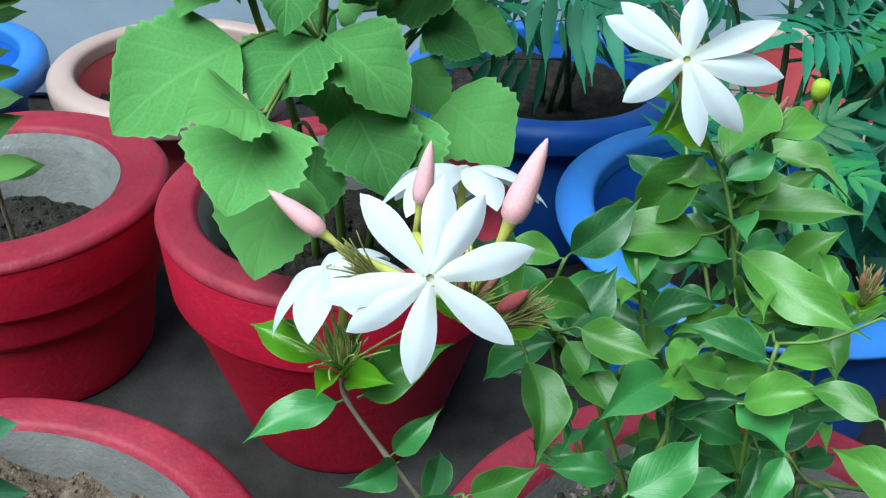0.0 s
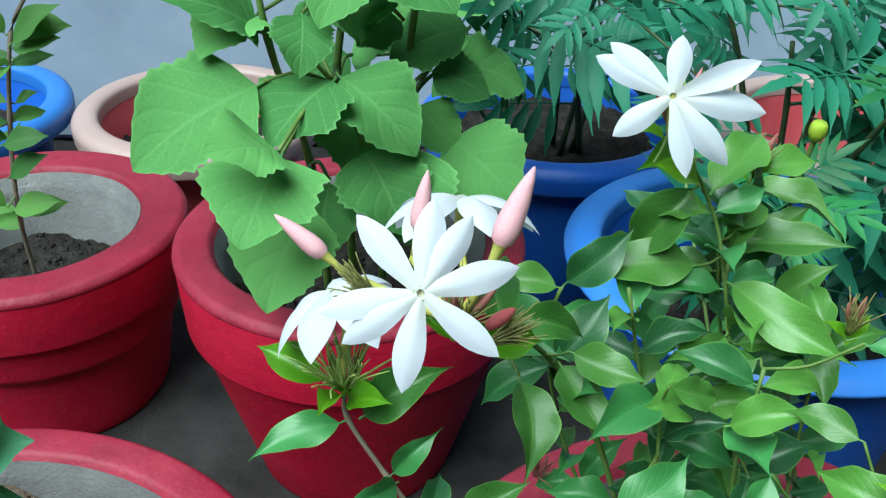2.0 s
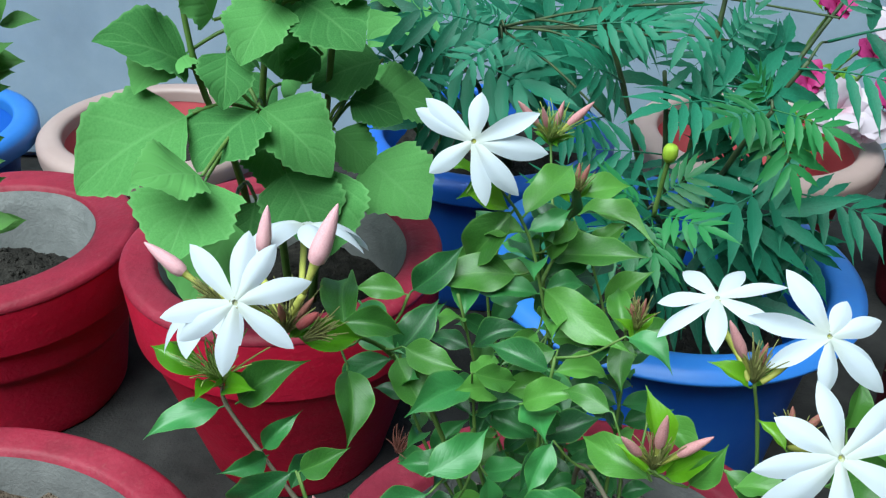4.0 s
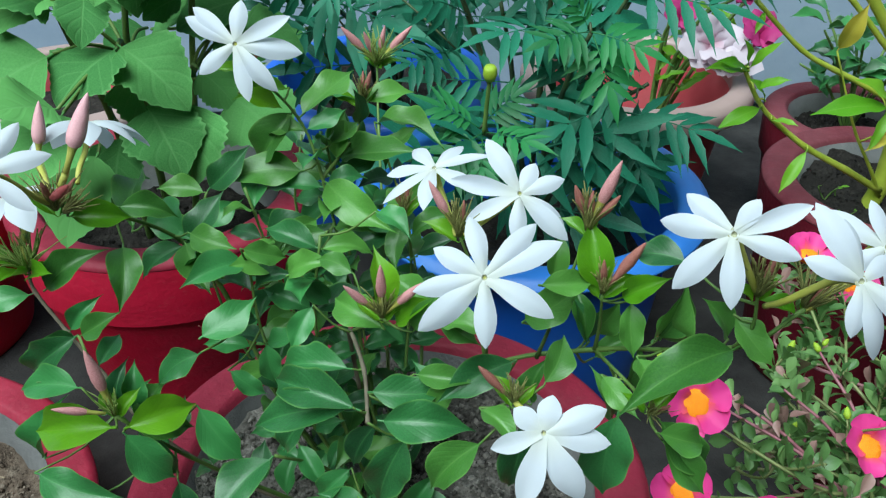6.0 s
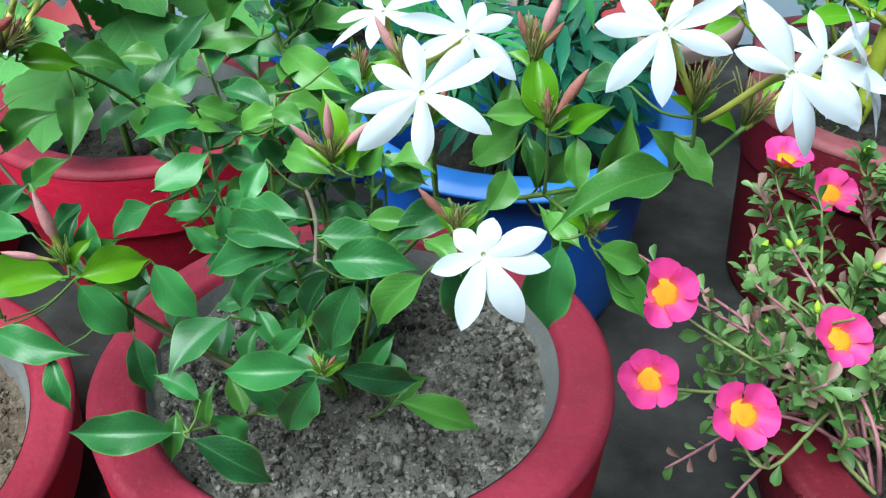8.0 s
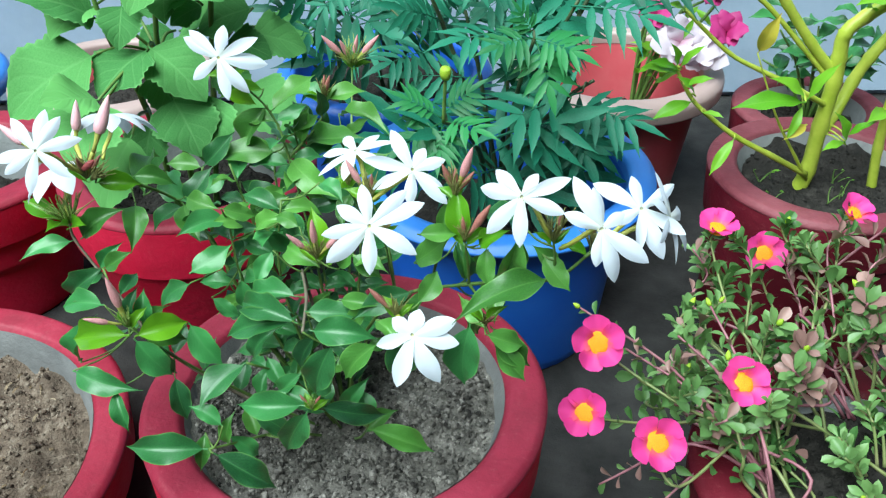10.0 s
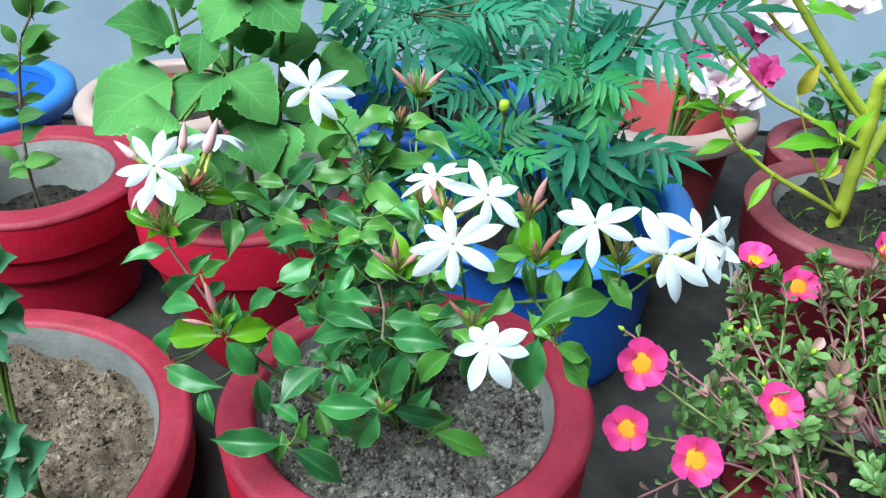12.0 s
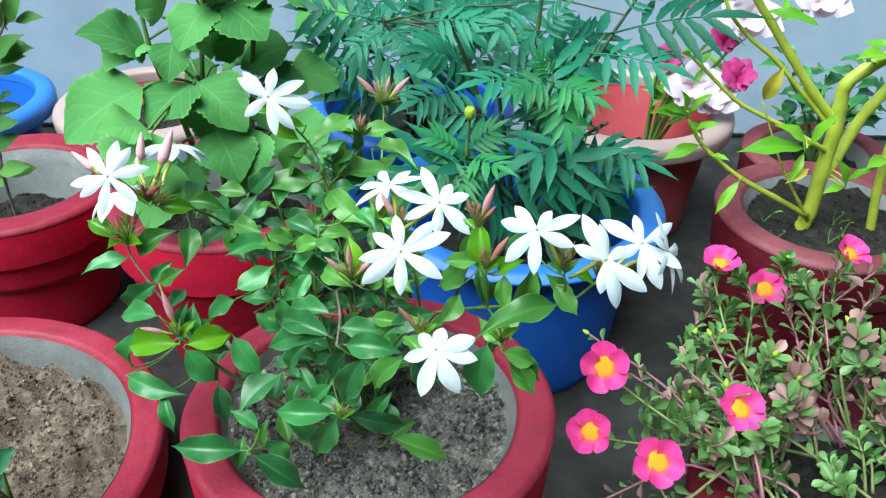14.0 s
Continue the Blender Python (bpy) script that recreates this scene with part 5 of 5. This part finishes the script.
BALSAM_LEAVES = [
    ((0.442, 0.330, 0.323), (0.363, 0.315, 0.324)),
    ((0.447, 0.340, 0.321), (0.399, 0.325, 0.351)),
    ((0.447, 0.340, 0.321), (0.466, 0.325, 0.366)),
    ((0.442, 0.335, 0.317), (0.426, 0.320, 0.285)),
    ((0.379, 0.335, 0.281), (0.354, 0.320, 0.245)),
    ((0.333, 0.340, 0.326), (0.306, 0.325, 0.354)),
    ((0.318, 0.335, 0.340), (0.342, 0.320, 0.354)),
    ((0.313, 0.340, 0.354), (0.276, 0.325, 0.370)),
    ((0.310, 0.340, 0.357), (0.296, 0.325, 0.389)),
    ((0.312, 0.340, 0.357), (0.331, 0.325, 0.386)),
    ((0.310, 0.340, 0.354), (0.268, 0.325, 0.363)),
    ((0.331, 0.340, 0.321), (0.287, 0.325, 0.307)),
    ((0.342, 0.340, 0.308), (0.360, 0.325, 0.309)),
    ((0.504, 0.350, 0.263), (0.476, 0.335, 0.309)),
    ((0.502, 0.350, 0.274), (0.524, 0.335, 0.298)),
    ((0.502, 0.350, 0.267), (0.473, 0.335, 0.264)),
    ((0.318, 0.360, 0.406), (0.293, 0.345, 0.421)),
    ((0.325, 0.360, 0.400), (0.313, 0.345, 0.384)),
    ((0.391, 0.350, 0.367), (0.403, 0.340, 0.412)),
    ((0.451, 0.335, 0.295), (0.423, 0.320, 0.285)),
]
FADING = (18, 19)

LANCES = [blade("leaf", BALSAM_LEAF, ovate(w, 0.45, 1.0), 0.08, 0.15, 0.03, 4.0, tw, seed=sd) for w, tw, sd in ((0.25, 0.2, 0.0), (0.30, -0.25, 1.5))]
YELLOW_LANCE = blade("leaf", YELLOW_LEAF, ovate(0.34, 0.42, 1.0), 0.10, 0.3, 0.03, 4.0, 0.3)
BALSAM_ROOT = Vector(BALSAM_TRUNK[0])
balsam = thing("balsam_plant", BALSAM_ROOT, "balsam with a thick yellow-green stem and narrow leaves", "plant")
for name, points, r0, r1 in (("stem", BALSAM_TRUNK, 0.0088, 0.0062), ("stem", BALSAM_SECOND, 0.0070, 0.0058), ("stem", BALSAM_SIDE, 0.0055, 0.0045), ("branch", BALSAM_LEFT, 0.0056, 0.0036),
                             ("branch", BALSAM_TWIG_A, 0.0034, 0.0018), ("branch", BALSAM_TWIG_B, 0.0032, 0.0020), ("branch", BALSAM_TWIG_C, 0.0032, 0.0018), ("branch", BALSAM_TWIG_D, 0.0020, 0.0007)):
    stem_part(name, points, r0, r1, BALSAM_STEM, balsam, BALSAM_ROOT, 0.12, sides=12)
balsam_rng = random.Random(8)
balsam_spine = [p for line in (BALSAM_TRUNK, BALSAM_SECOND, BALSAM_TWIG_A, BALSAM_TWIG_B, BALSAM_TWIG_C, BALSAM_TWIG_D) for p in smooth_path(line, 5)]
for i, (base, tip) in enumerate(BALSAM_LEAVES):
    b = Vector(base)
    near = min(balsam_spine, key=lambda p: (p - b).length)
    if (near - b).length > 0.004:
        stem_part("leaf_stalk", [near, 0.5 * (near + b) + Vector((0, 0, 0.002)), b], 0.0012, 0.0009, BALSAM_STEM, balsam, BALSAM_ROOT, steps=3, sides=6)
    set_blade("leaf", YELLOW_LANCE if i in FADING else balsam_rng.choice(LANCES), balsam, BALSAM_ROOT, base, tip, (balsam_rng.uniform(-0.3, 0.3), -0.5, 0.85), "yellowing leaf" if i in FADING else "")
for q in range(16):
    p = balsam_rng.choice(smooth_path(balsam_rng.choice((BALSAM_TRUNK[6:], BALSAM_SECOND[3:], BALSAM_SIDE[2:], BALSAM_LEFT[3:])), 5))
    a = balsam_rng.uniform(0, 6.283)
    way = Vector((math.cos(a), 0.8 * math.sin(a), balsam_rng.uniform(-0.3, 0.5))).normalized()
    set_blade("leaf", balsam_rng.choice(LANCES), balsam, BALSAM_ROOT, p, p + balsam_rng.uniform(0.035, 0.065) * way, (0.0, -0.5, 0.85))


SPROUT_ROOT = Vector((0.47, 0.36, 0.20))
sprout = thing("sprout", SPROUT_ROOT, "tiny green sprouts on dark potting soil", "plant")
for q in range(14):
    a = balsam_rng.uniform(0, 6.283)
    p = SPROUT_ROOT + Vector((0.05 * math.cos(a), 0.03 * math.sin(a), 0.0))
    tip = p + Vector((balsam_rng.uniform(-0.012, 0.012), balsam_rng.uniform(-0.012, 0.006), balsam_rng.uniform(0.008, 0.02)))
    stem_part("stem", [p, 0.5 * (p + tip) + Vector((0, 0.002, 0)), tip], 0.0008, 0.0006, GREEN_STEM, sprout, SPROUT_ROOT, steps=3, sides=5)
    set_blade("leaf", balsam_rng.choice(LANCES), sprout, SPROUT_ROOT, tip, tip + Vector((balsam_rng.uniform(-0.012, 0.012), -0.006, 0.004)), (0, -0.4, 0.9))


# ---- plants of the other pots ----
SLENDER_LEAVES = [
    ((-0.472, 0.440, 0.364), (-0.427, 0.440, 0.397)),
    ((-0.456, 0.460, 0.395), (-0.475, 0.460, 0.430)),
    ((-0.447, 0.460, 0.405), (-0.409, 0.460, 0.410)),
    ((-0.483, 0.460, 0.365), (-0.497, 0.460, 0.390)),
    ((-0.455, 0.460, 0.401), (-0.430, 0.460, 0.441)),
    ((-0.484, 0.450, 0.311), (-0.462, 0.450, 0.322)),
    ((-0.488, 0.420, 0.287), (-0.448, 0.420, 0.297)),
    ((-0.489, 0.420, 0.258), (-0.451, 0.420, 0.281)),
    ((-0.493, 0.420, 0.227), (-0.450, 0.420, 0.238)),
    ((-0.480, 0.460, 0.346), (-0.508, 0.460, 0.347)),
    ((-0.495, 0.420, 0.231), (-0.517, 0.420, 0.253)),
]
BED_LEAVES = [
    ((-0.328, 0.020, 0.338), (-0.285, 0.000, 0.375)),
    ((-0.330, 0.020, 0.319), (-0.289, 0.000, 0.340)),
    ((-0.327, 0.020, 0.308), (-0.295, 0.000, 0.302)),
    ((-0.335, 0.020, 0.291), (-0.314, 0.000, 0.273)),
    ((-0.327, 0.020, 0.357), (-0.293, 0.000, 0.393)),
    ((-0.336, 0.020, 0.330), (-0.321, 0.000, 0.312)),
    ((-0.319, -0.050, 0.230), (-0.266, -0.080, 0.285)),
    ((-0.314, -0.050, 0.199), (-0.251, -0.080, 0.269)),
    ((-0.321, -0.050, 0.199), (-0.274, -0.080, 0.220)),
    ((-0.317, -0.050, 0.230), (-0.278, -0.080, 0.299)),
    ((-0.330, -0.050, 0.205), (-0.305, -0.080, 0.207)),
]

SLENDER = [blade("leaf", SLENDER_LEAF, ovate(w, 0.45, 0.9), 0.08, 0.12, 0.03, 3.0, tw, seed=sd) for w, tw, sd in ((0.42, 0.2, 0.0), (0.5, -0.2, 1.5))]
SLENDER_ROOT = Vector((-0.495, 0.44, 0.13))
slender = thing("leafy_seedling", SLENDER_ROOT, "thin-stemmed seedling with light green leaves", "plant")
SLENDER_STEM = [SLENDER_ROOT, (-0.492, 0.43, 0.22), (-0.486, 0.44, 0.30), (-0.474, 0.45, 0.37), (-0.455, 0.46, 0.41), (-0.45, 0.46, 0.47)]
stem_part("stem", SLENDER_STEM, 0.0022, 0.0014, BROWN_STEM, slender, SLENDER_ROOT, 0.2)
slender_spine = smooth_path(SLENDER_STEM, 5)
slender_rng = random.Random(4)
for base, tip in SLENDER_LEAVES:
    b = Vector(base)
    near = min(slender_spine, key=lambda p: (p - b).length)
    if (near - b).length > 0.004:
        stem_part("leaf_stalk", [near, 0.5 * (near + b), b], 0.0009, 0.0008, GREEN_STEM, slender, SLENDER_ROOT, steps=3, sides=5)
    set_blade("leaf", slender_rng.choice(SLENDER), slender, SLENDER_ROOT, base, tip, (slender_rng.uniform(-0.3, 0.3), -0.6, 0.7))
for q in range(22):
    p = slender_rng.choice(slender_spine[4:])
    a = slender_rng.uniform(0, 6.283)
    way = Vector((math.cos(a), 0.7 * math.sin(a), slender_rng.uniform(-0.2, 0.4))).normalized()
    set_blade("leaf", slender_rng.choice(SLENDER), slender, SLENDER_ROOT, p, p + slender_rng.uniform(0.03, 0.05) * way, (0, -0.6, 0.7))

BED_SHAPES = [blade("leaf", BED_LEAF, ovate(w, 0.45, 0.6), 0.12, 0.22, 0.10, 4.0, tw, nu=8, nv=16, ruffle=0.10, seed=sd) for w, tw, sd in ((0.62, 0.3, 0.0), (0.70, -0.3, 1.5))]
BED_ROOT = Vector((-0.345, 0.03, 0.082))
bed = thing("leafy_seedling", BED_ROOT, "seedling with bluish green leaves in dry soil", "plant")
bed_rng = random.Random(6)
for base, tip in BED_LEAVES:
    b, t = Vector(base), Vector(tip)
    node = t - 0.048 * (t - b).normalized()
    stem_part("stem", [BED_ROOT, 0.5 * (BED_ROOT + b) + Vector((-0.012, 0.01, 0)), b, node], 0.0022, 0.0012, GREEN_STEM, bed, BED_ROOT, 0.15)
    for way in (t - node, Vector((bed_rng.uniform(-0.035, 0.005), 0.012, bed_rng.uniform(0.0, 0.03))), Vector((bed_rng.uniform(-0.02, 0.025), -0.02, bed_rng.uniform(-0.03, 0.01)))):
        set_blade("leaf", bed_rng.choice(BED_SHAPES), bed, BED_ROOT, node, node + way, (bed_rng.uniform(-0.6, 0.6), -0.7, bed_rng.uniform(0.3, 1.0)), "", bed_rng.uniform(0.85, 1.1))


def ruffled_flower(name, mat, seed, petals=9):
    """A double flower: rings of frilled petals, one unit across."""
    rng = random.Random(seed)
    shapes = [blade("petal", mat, heart(0.9), 0.1, -0.1, 0.14, 5.0, 0.2, nu=6, nv=8, stem=0.0, seed=rng.uniform(0, 6)) for _ in range(2)]
    return [(shapes[i % 2], pose(0, 0, 0.02 * i, rng.uniform(0, 50), 0, i * 137.5) @ Matrix.Scale(rng.uniform(0.4, 0.58), 4)) for i in range(petals)]


PHLOX_ROOT = Vector((0.36, 0.74, 0.09))
phlox = thing("flowering_plant", PHLOX_ROOT, "plant with ruffled crimson and blush white flowers", "plant")
HEADS = [((0.408, 0.70, 0.235), 0, 0.10), ((0.471, 0.70, 0.25), 1, 0.07), ((0.478, 0.74, 0.324), 0, 0.10), ((0.373, 0.72, 0.267), 1, 0.06), ((0.455, 0.74, 0.29), 1, 0.06),
         ((0.593, 0.78, 0.339), 0, 0.09), ((0.399, 0.75, 0.348), 1, 0.065), ((0.435, 0.69, 0.222), 0, 0.075)]
RUFFLES = [ruffled_flower("flower", BLUSH_PETAL, 1), ruffled_flower("flower", CRIMSON_PETAL, 2)]
DISC = spindle("flower", [(0.0, 0.0), (0.05, 0.01), (0.06, 0.04), (0.0, 0.07)], TUBE, 10)
for at, tint, size in HEADS:
    a = Vector(at)
    stem_part("stem", [PHLOX_ROOT, 0.5 * (PHLOX_ROOT + a) + Vector((0, 0.02, 0.05)), a], 0.003, 0.0018, GREEN_STEM, phlox, PHLOX_ROOT)
    flower = part("flower", DISC, phlox, "ruffled crimson flower" if tint else "ruffled blush white flower", Matrix.Translation(-PHLOX_ROOT) @ up_frame(a, (0, -0.7, 0.7), size))
    for me, m in RUFFLES[tint]:
        part("petal", me, flower, "", m)
phlox_rng = random.Random(15)
for _ in range(26):
    at, tint, size = phlox_rng.choice(HEADS)
    p = PHLOX_ROOT + (Vector(at) - PHLOX_ROOT) * phlox_rng.uniform(0.35, 0.95) + Vector((0, 0.015, 0.02))
    a = phlox_rng.uniform(0, 6.283)
    set_blade("leaf", phlox_rng.choice(LANCES), phlox, PHLOX_ROOT, p, p + 0.05 * Vector((math.cos(a), 0.6 * math.sin(a), 0.4)), (0, -0.4, 0.9))

DARK_ROOT = Vector((0.588, 0.646, 0.14))
shrub = thing("leafy_shrub", DARK_ROOT, "dark green leafy plant in a small red pot", "plant")
shrub_rng = random.Random(12)
for q in range(9):
    a = 2 * math.pi * q / 9
    top = DARK_ROOT + Vector((0.075 * math.cos(a), 0.06 * math.sin(a), shrub_rng.uniform(0.08, 0.15)))
    stem_part("stem", [DARK_ROOT, DARK_ROOT + (top - DARK_ROOT) * 0.5 + Vector((0, 0, 0.02)), top], 0.0022, 0.0014, GREEN_STEM, shrub, DARK_ROOT)
    for _ in range(6):
        b = DARK_ROOT + (top - DARK_ROOT) * shrub_rng.uniform(0.4, 1.0) + Vector((0, 0, 0.01))
        c = shrub_rng.uniform(0, 6.283)
        set_blade("leaf", shrub_rng.choice(LEAF_SHAPES), shrub, DARK_ROOT, b, b + 0.045 * Vector((math.cos(c), math.sin(c), 0.2)), (0, -0.3, 1))


# ---- moss roses ----
MOSS_ROOT = Vector((0.40, 0.02, 0.125))
moss = thing("moss_rose_plant", MOSS_ROOT, "sprawling moss rose with fleshy red stems and pink flowers", "plant")


def spatula(v):
    return 0.5 * 0.52 * max(0.03, math.sin(math.pi * min(1, v ** 1.7)) ** 0.6) if 0 < v < 1 else 0.006


FLESHY = [blade("leaf", MOSS_LEAF, spatula, 0.05, 0.2, nu=4, nv=6, stem=0.0), blade("leaf", MOSS_LEAF, ovate(0.52, 0.6, 0.7), 0.1, 0.1, nu=4, nv=6, stem=0.0)]
FLESHY_RED = blade("leaf", MOSS_RED_LEAF, spatula, 0.05, 0.2, nu=4, nv=6, stem=0.0)


def rose_petal(v):
    return 0.46 * max(0.05, (0.28 + 0.72 * min(1, v / 0.7)) * (1 - max(0, (v - 0.75) / 0.25) ** 2.5)) if v < 1 else 0.16


ROSE_PETALS = [blade("petal", PINK_PETAL, rose_petal, 0.04, 0.22, 0.09, 3.0, tw, nu=6, nv=8, tip_drop=-0.08, stem=0.0, seed=sd) for tw, sd in ((0.15, 0.0), (-0.15, 2.0))]
HEART_DISC = spindle("flower", [(0.0, 0.27), (0.20, 0.275), (0.34, 0.245), (0.42, 0.17), (0.40, 0.08), (0.2, 0.0)], ORANGE_HEART, 24)
STAMENS = tuft("stamen_tuft", 150, 0.33, 0.95, ORANGE_HEART, 5, 0.020)
MOSS_BUD = spindle("bud", [(0.0, 0.0), (0.22, 0.1), (0.30, 0.4), (0.2, 0.75), (0.0, 1.0)], MOSS_TIP, 8)
ROSES = [
    ((0.198, 0.056, 0.243), (-0.10, -0.75, 0.62), 0.0245, 10),
    ((0.240, -0.003, 0.190), (-0.05, -0.70, 0.70), 0.0240, 40),
    ((0.317, 0.045, 0.207), (0.05, -0.60, 0.80), 0.0235, 5),
    ((0.392, 0.234, 0.203), (0.0, -0.65, 0.75), 0.0235, 60),
    ((0.187, 0.021, 0.200), (-0.25, -0.65, 0.70), 0.0225, 25),
    ((0.327, 0.195, 0.258), (0.05, -0.15, 1.0), 0.0215, 15),
    ((0.458, 0.212, 0.262), (0.3, -0.35, 0.9), 0.0210, 50),
]
moss_rng = random.Random(31)


def joined_leaves(spots):
    """Many leaves as one mesh; spots holds a blade and its pose for each."""
    verts, uvs, faces, slots, mats = [], [], [], [], [MOSS_LEAF, MOSS_RED_LEAF]
    for me, m in spots:
        k = len(verts)
        verts += [m @ v.co for v in me.vertices]
        own = {}
        for lp, uv in zip(me.loops, me.uv_layers[0].data):
            own[lp.vertex_index] = tuple(uv.uv)
        uvs += [own[i] for i in range(len(me.vertices))]
        faces += [tuple(k + i for i in p.vertices) for p in me.polygons]
        slots += [mats.index(me.materials[0])] * len(me.polygons)
    out = link("foliage", verts, faces, mats, uvs=uvs)
    out.polygons.foreach_set("material_index", slots)
    return out


def shoot(points, leaf_count, red, leafy=1.0, from_t=0.25, joined=False):
    """A fleshy trailing stem, its leaves crowded towards the tip."""
    s = stem_part("shoot", points, 0.0017, 0.0009, RED_STEM if red < 0.9 else MOSS_STEM, moss, MOSS_ROOT, 0.1, steps=6, sides=6)
    path = smooth_path(points, 12)
    spots = []
    for q in range(leaf_count):
        t = from_t + (1 - from_t) * (q / max(1, leaf_count)) ** 0.6
        i = min(len(path) - 2, int(t * (len(path) - 1)))
        p = path[i]
        d = (path[i + 1] - p).normalized()
        a = q * 2.4 + moss_rng.uniform(-0.4, 0.4)
        side = d.cross(Vector((0.3, 0.2, 0.9))).normalized()
        other = d.cross(side)
        way = (math.cos(a) * side + math.sin(a) * other + 0.55 * d + Vector((0, 0, 0.25))).normalized()
        me = FLESHY_RED if moss_rng.random() > red else moss_rng.choice(FLESHY)
        b = p + 0.0015 * way
        long = leafy * moss_rng.uniform(0.008, 0.015)
        # open flowers push the leaves in front of them aside
        if any((b + 0.6 * long * way - Vector(at) - 0.016 * Vector(facing).normalized()).length < 0.023 for at, facing, _, _ in ROSES):
            continue
        if joined:
            spots.append((me, Matrix.Translation(-MOSS_ROOT) @ frame_of(b, way, d + Vector((0, -0.3, 0.6))) @ Matrix.Scale(long, 4)))
        else:
            set_blade("leaf", me, s, MOSS_ROOT, b, b + long * way, d + Vector((0, -0.3, 0.6)))
    if spots:
        tagged(part("foliage", joined_leaves(spots), s, "fleshy green and reddish leaves"), kind="stuff")
    if moss_rng.random() < 0.3:
        part("bud", MOSS_BUD, s, "small yellow-green bud", Matrix.Translation(-MOSS_ROOT) @ up_frame(path[-1], path[-1] - path[-3], moss_rng.uniform(0.006, 0.010)))
    return s


def moss_rose(at, facing, radius, spin):
    n = Vector(facing).normalized()
    flower = part("flower", HEART_DISC, moss, "bright pink flower with an orange heart", Matrix.Translation(-MOSS_ROOT) @ up_frame(at, n, radius) @ pose(0, 0, 0, 0, 0, spin))
    part("stamen_tuft", STAMENS, flower, "tuft of orange stamens")
    for q in range(5):
        part("petal", ROSE_PETALS[q % 2], flower, "", pose(0, 0, 0.03 * (q % 3), 24 + moss_rng.uniform(-6, 6), 0, 72 * q + moss_rng.uniform(-5, 5)) @ pose(0, 0.02, 0, 0, moss_rng.uniform(-10, 10), 0))
    a, c = Vector(at), MOSS_ROOT + Vector((moss_rng.uniform(-0.06, 0.05), moss_rng.uniform(-0.03, 0.05), 0.01))
    sway = Vector((moss_rng.uniform(-0.015, 0.015), moss_rng.uniform(-0.03, 0.03), 0.0))
    low, high = c + 0.35 * (a - c) + sway + Vector((0, 0, 0.015)), c + 0.72 * (a - c) - sway - Vector((0, 0, 0.012))
    shoot([c, low, high, a - 0.014 * n - Vector((0, 0, 0.004)), a - 0.003 * n], 30, 0.93, 1.15, 0.15)


for rose in ROSES:
    moss_rose(*rose)
for q in range(54):
    a = moss_rng.uniform(-0.45, 3.59)
    r = moss_rng.uniform(0.25, 1.0)
    end = Vector((0.405 + 0.155 * r * math.cos(a), 0.055 + 0.18 * r * math.sin(a), 0.150 + moss_rng.uniform(0.0, 0.075) + (0.03 if math.sin(a) > 0.3 else -0.015 * r)))
    b = a + moss_rng.uniform(-0.7, 0.7)
    start = Vector((0.419 + 0.082 * math.cos(b), 0.0065 + 0.082 * math.sin(b), 0.125))
    mid = 0.6 * start + 0.4 * end + Vector((moss_rng.uniform(-0.04, 0.04), moss_rng.uniform(-0.04, 0.04), moss_rng.uniform(-0.005, 0.03)))
    bend = 0.7 * end + 0.3 * start + Vector((moss_rng.uniform(-0.045, 0.045), moss_rng.uniform(-0.045, 0.045), moss_rng.uniform(-0.03, 0.01)))
    tip = end + Vector((moss_rng.uniform(-0.02, 0.02), moss_rng.uniform(-0.02, 0.02), moss_rng.uniform(0.005, 0.03)))
    shoot([start, mid, bend, end, tip], moss_rng.randint(22, 38), moss_rng.choice((0.5, 0.8, 0.92, 0.96)), 1.35, moss_rng.choice((0.15, 0.3, 0.45)), q >= 4)
# a close clump of short dark green shoots on the near side of the pot
for q in range(11):
    a = moss_rng.uniform(0, 6.283)
    start = Vector((0.450 + 0.03 * math.cos(a), -0.005 + 0.03 * math.sin(a), 0.128))
    end = start + Vector((0.03 * math.cos(a), 0.03 * math.sin(a), moss_rng.uniform(0.025, 0.05)))
    shoot([start, 0.5 * (start + end) + Vector((0, 0, 0.008)), end], 14, 1.0, 1.15, 0.15, True)
for end in ((0.19, 0.10, 0.245), (0.225, 0.07, 0.225), (0.20, 0.0, 0.14), (0.215, -0.03, 0.10), (0.245, -0.05, 0.09), (0.23, 0.02, 0.165), (0.27, 0.08, 0.23), (0.30, 0.10, 0.245), (0.26, 0.03, 0.20)):
    start = MOSS_ROOT + Vector((-0.06, moss_rng.uniform(-0.03, 0.03), 0.012))
    e = Vector(end)
    shoot([start, 0.5 * (start + e) + Vector((0, 0, 0.02)), e], 12, moss_rng.choice((0.45, 0.85)), 1.0, 0.35)
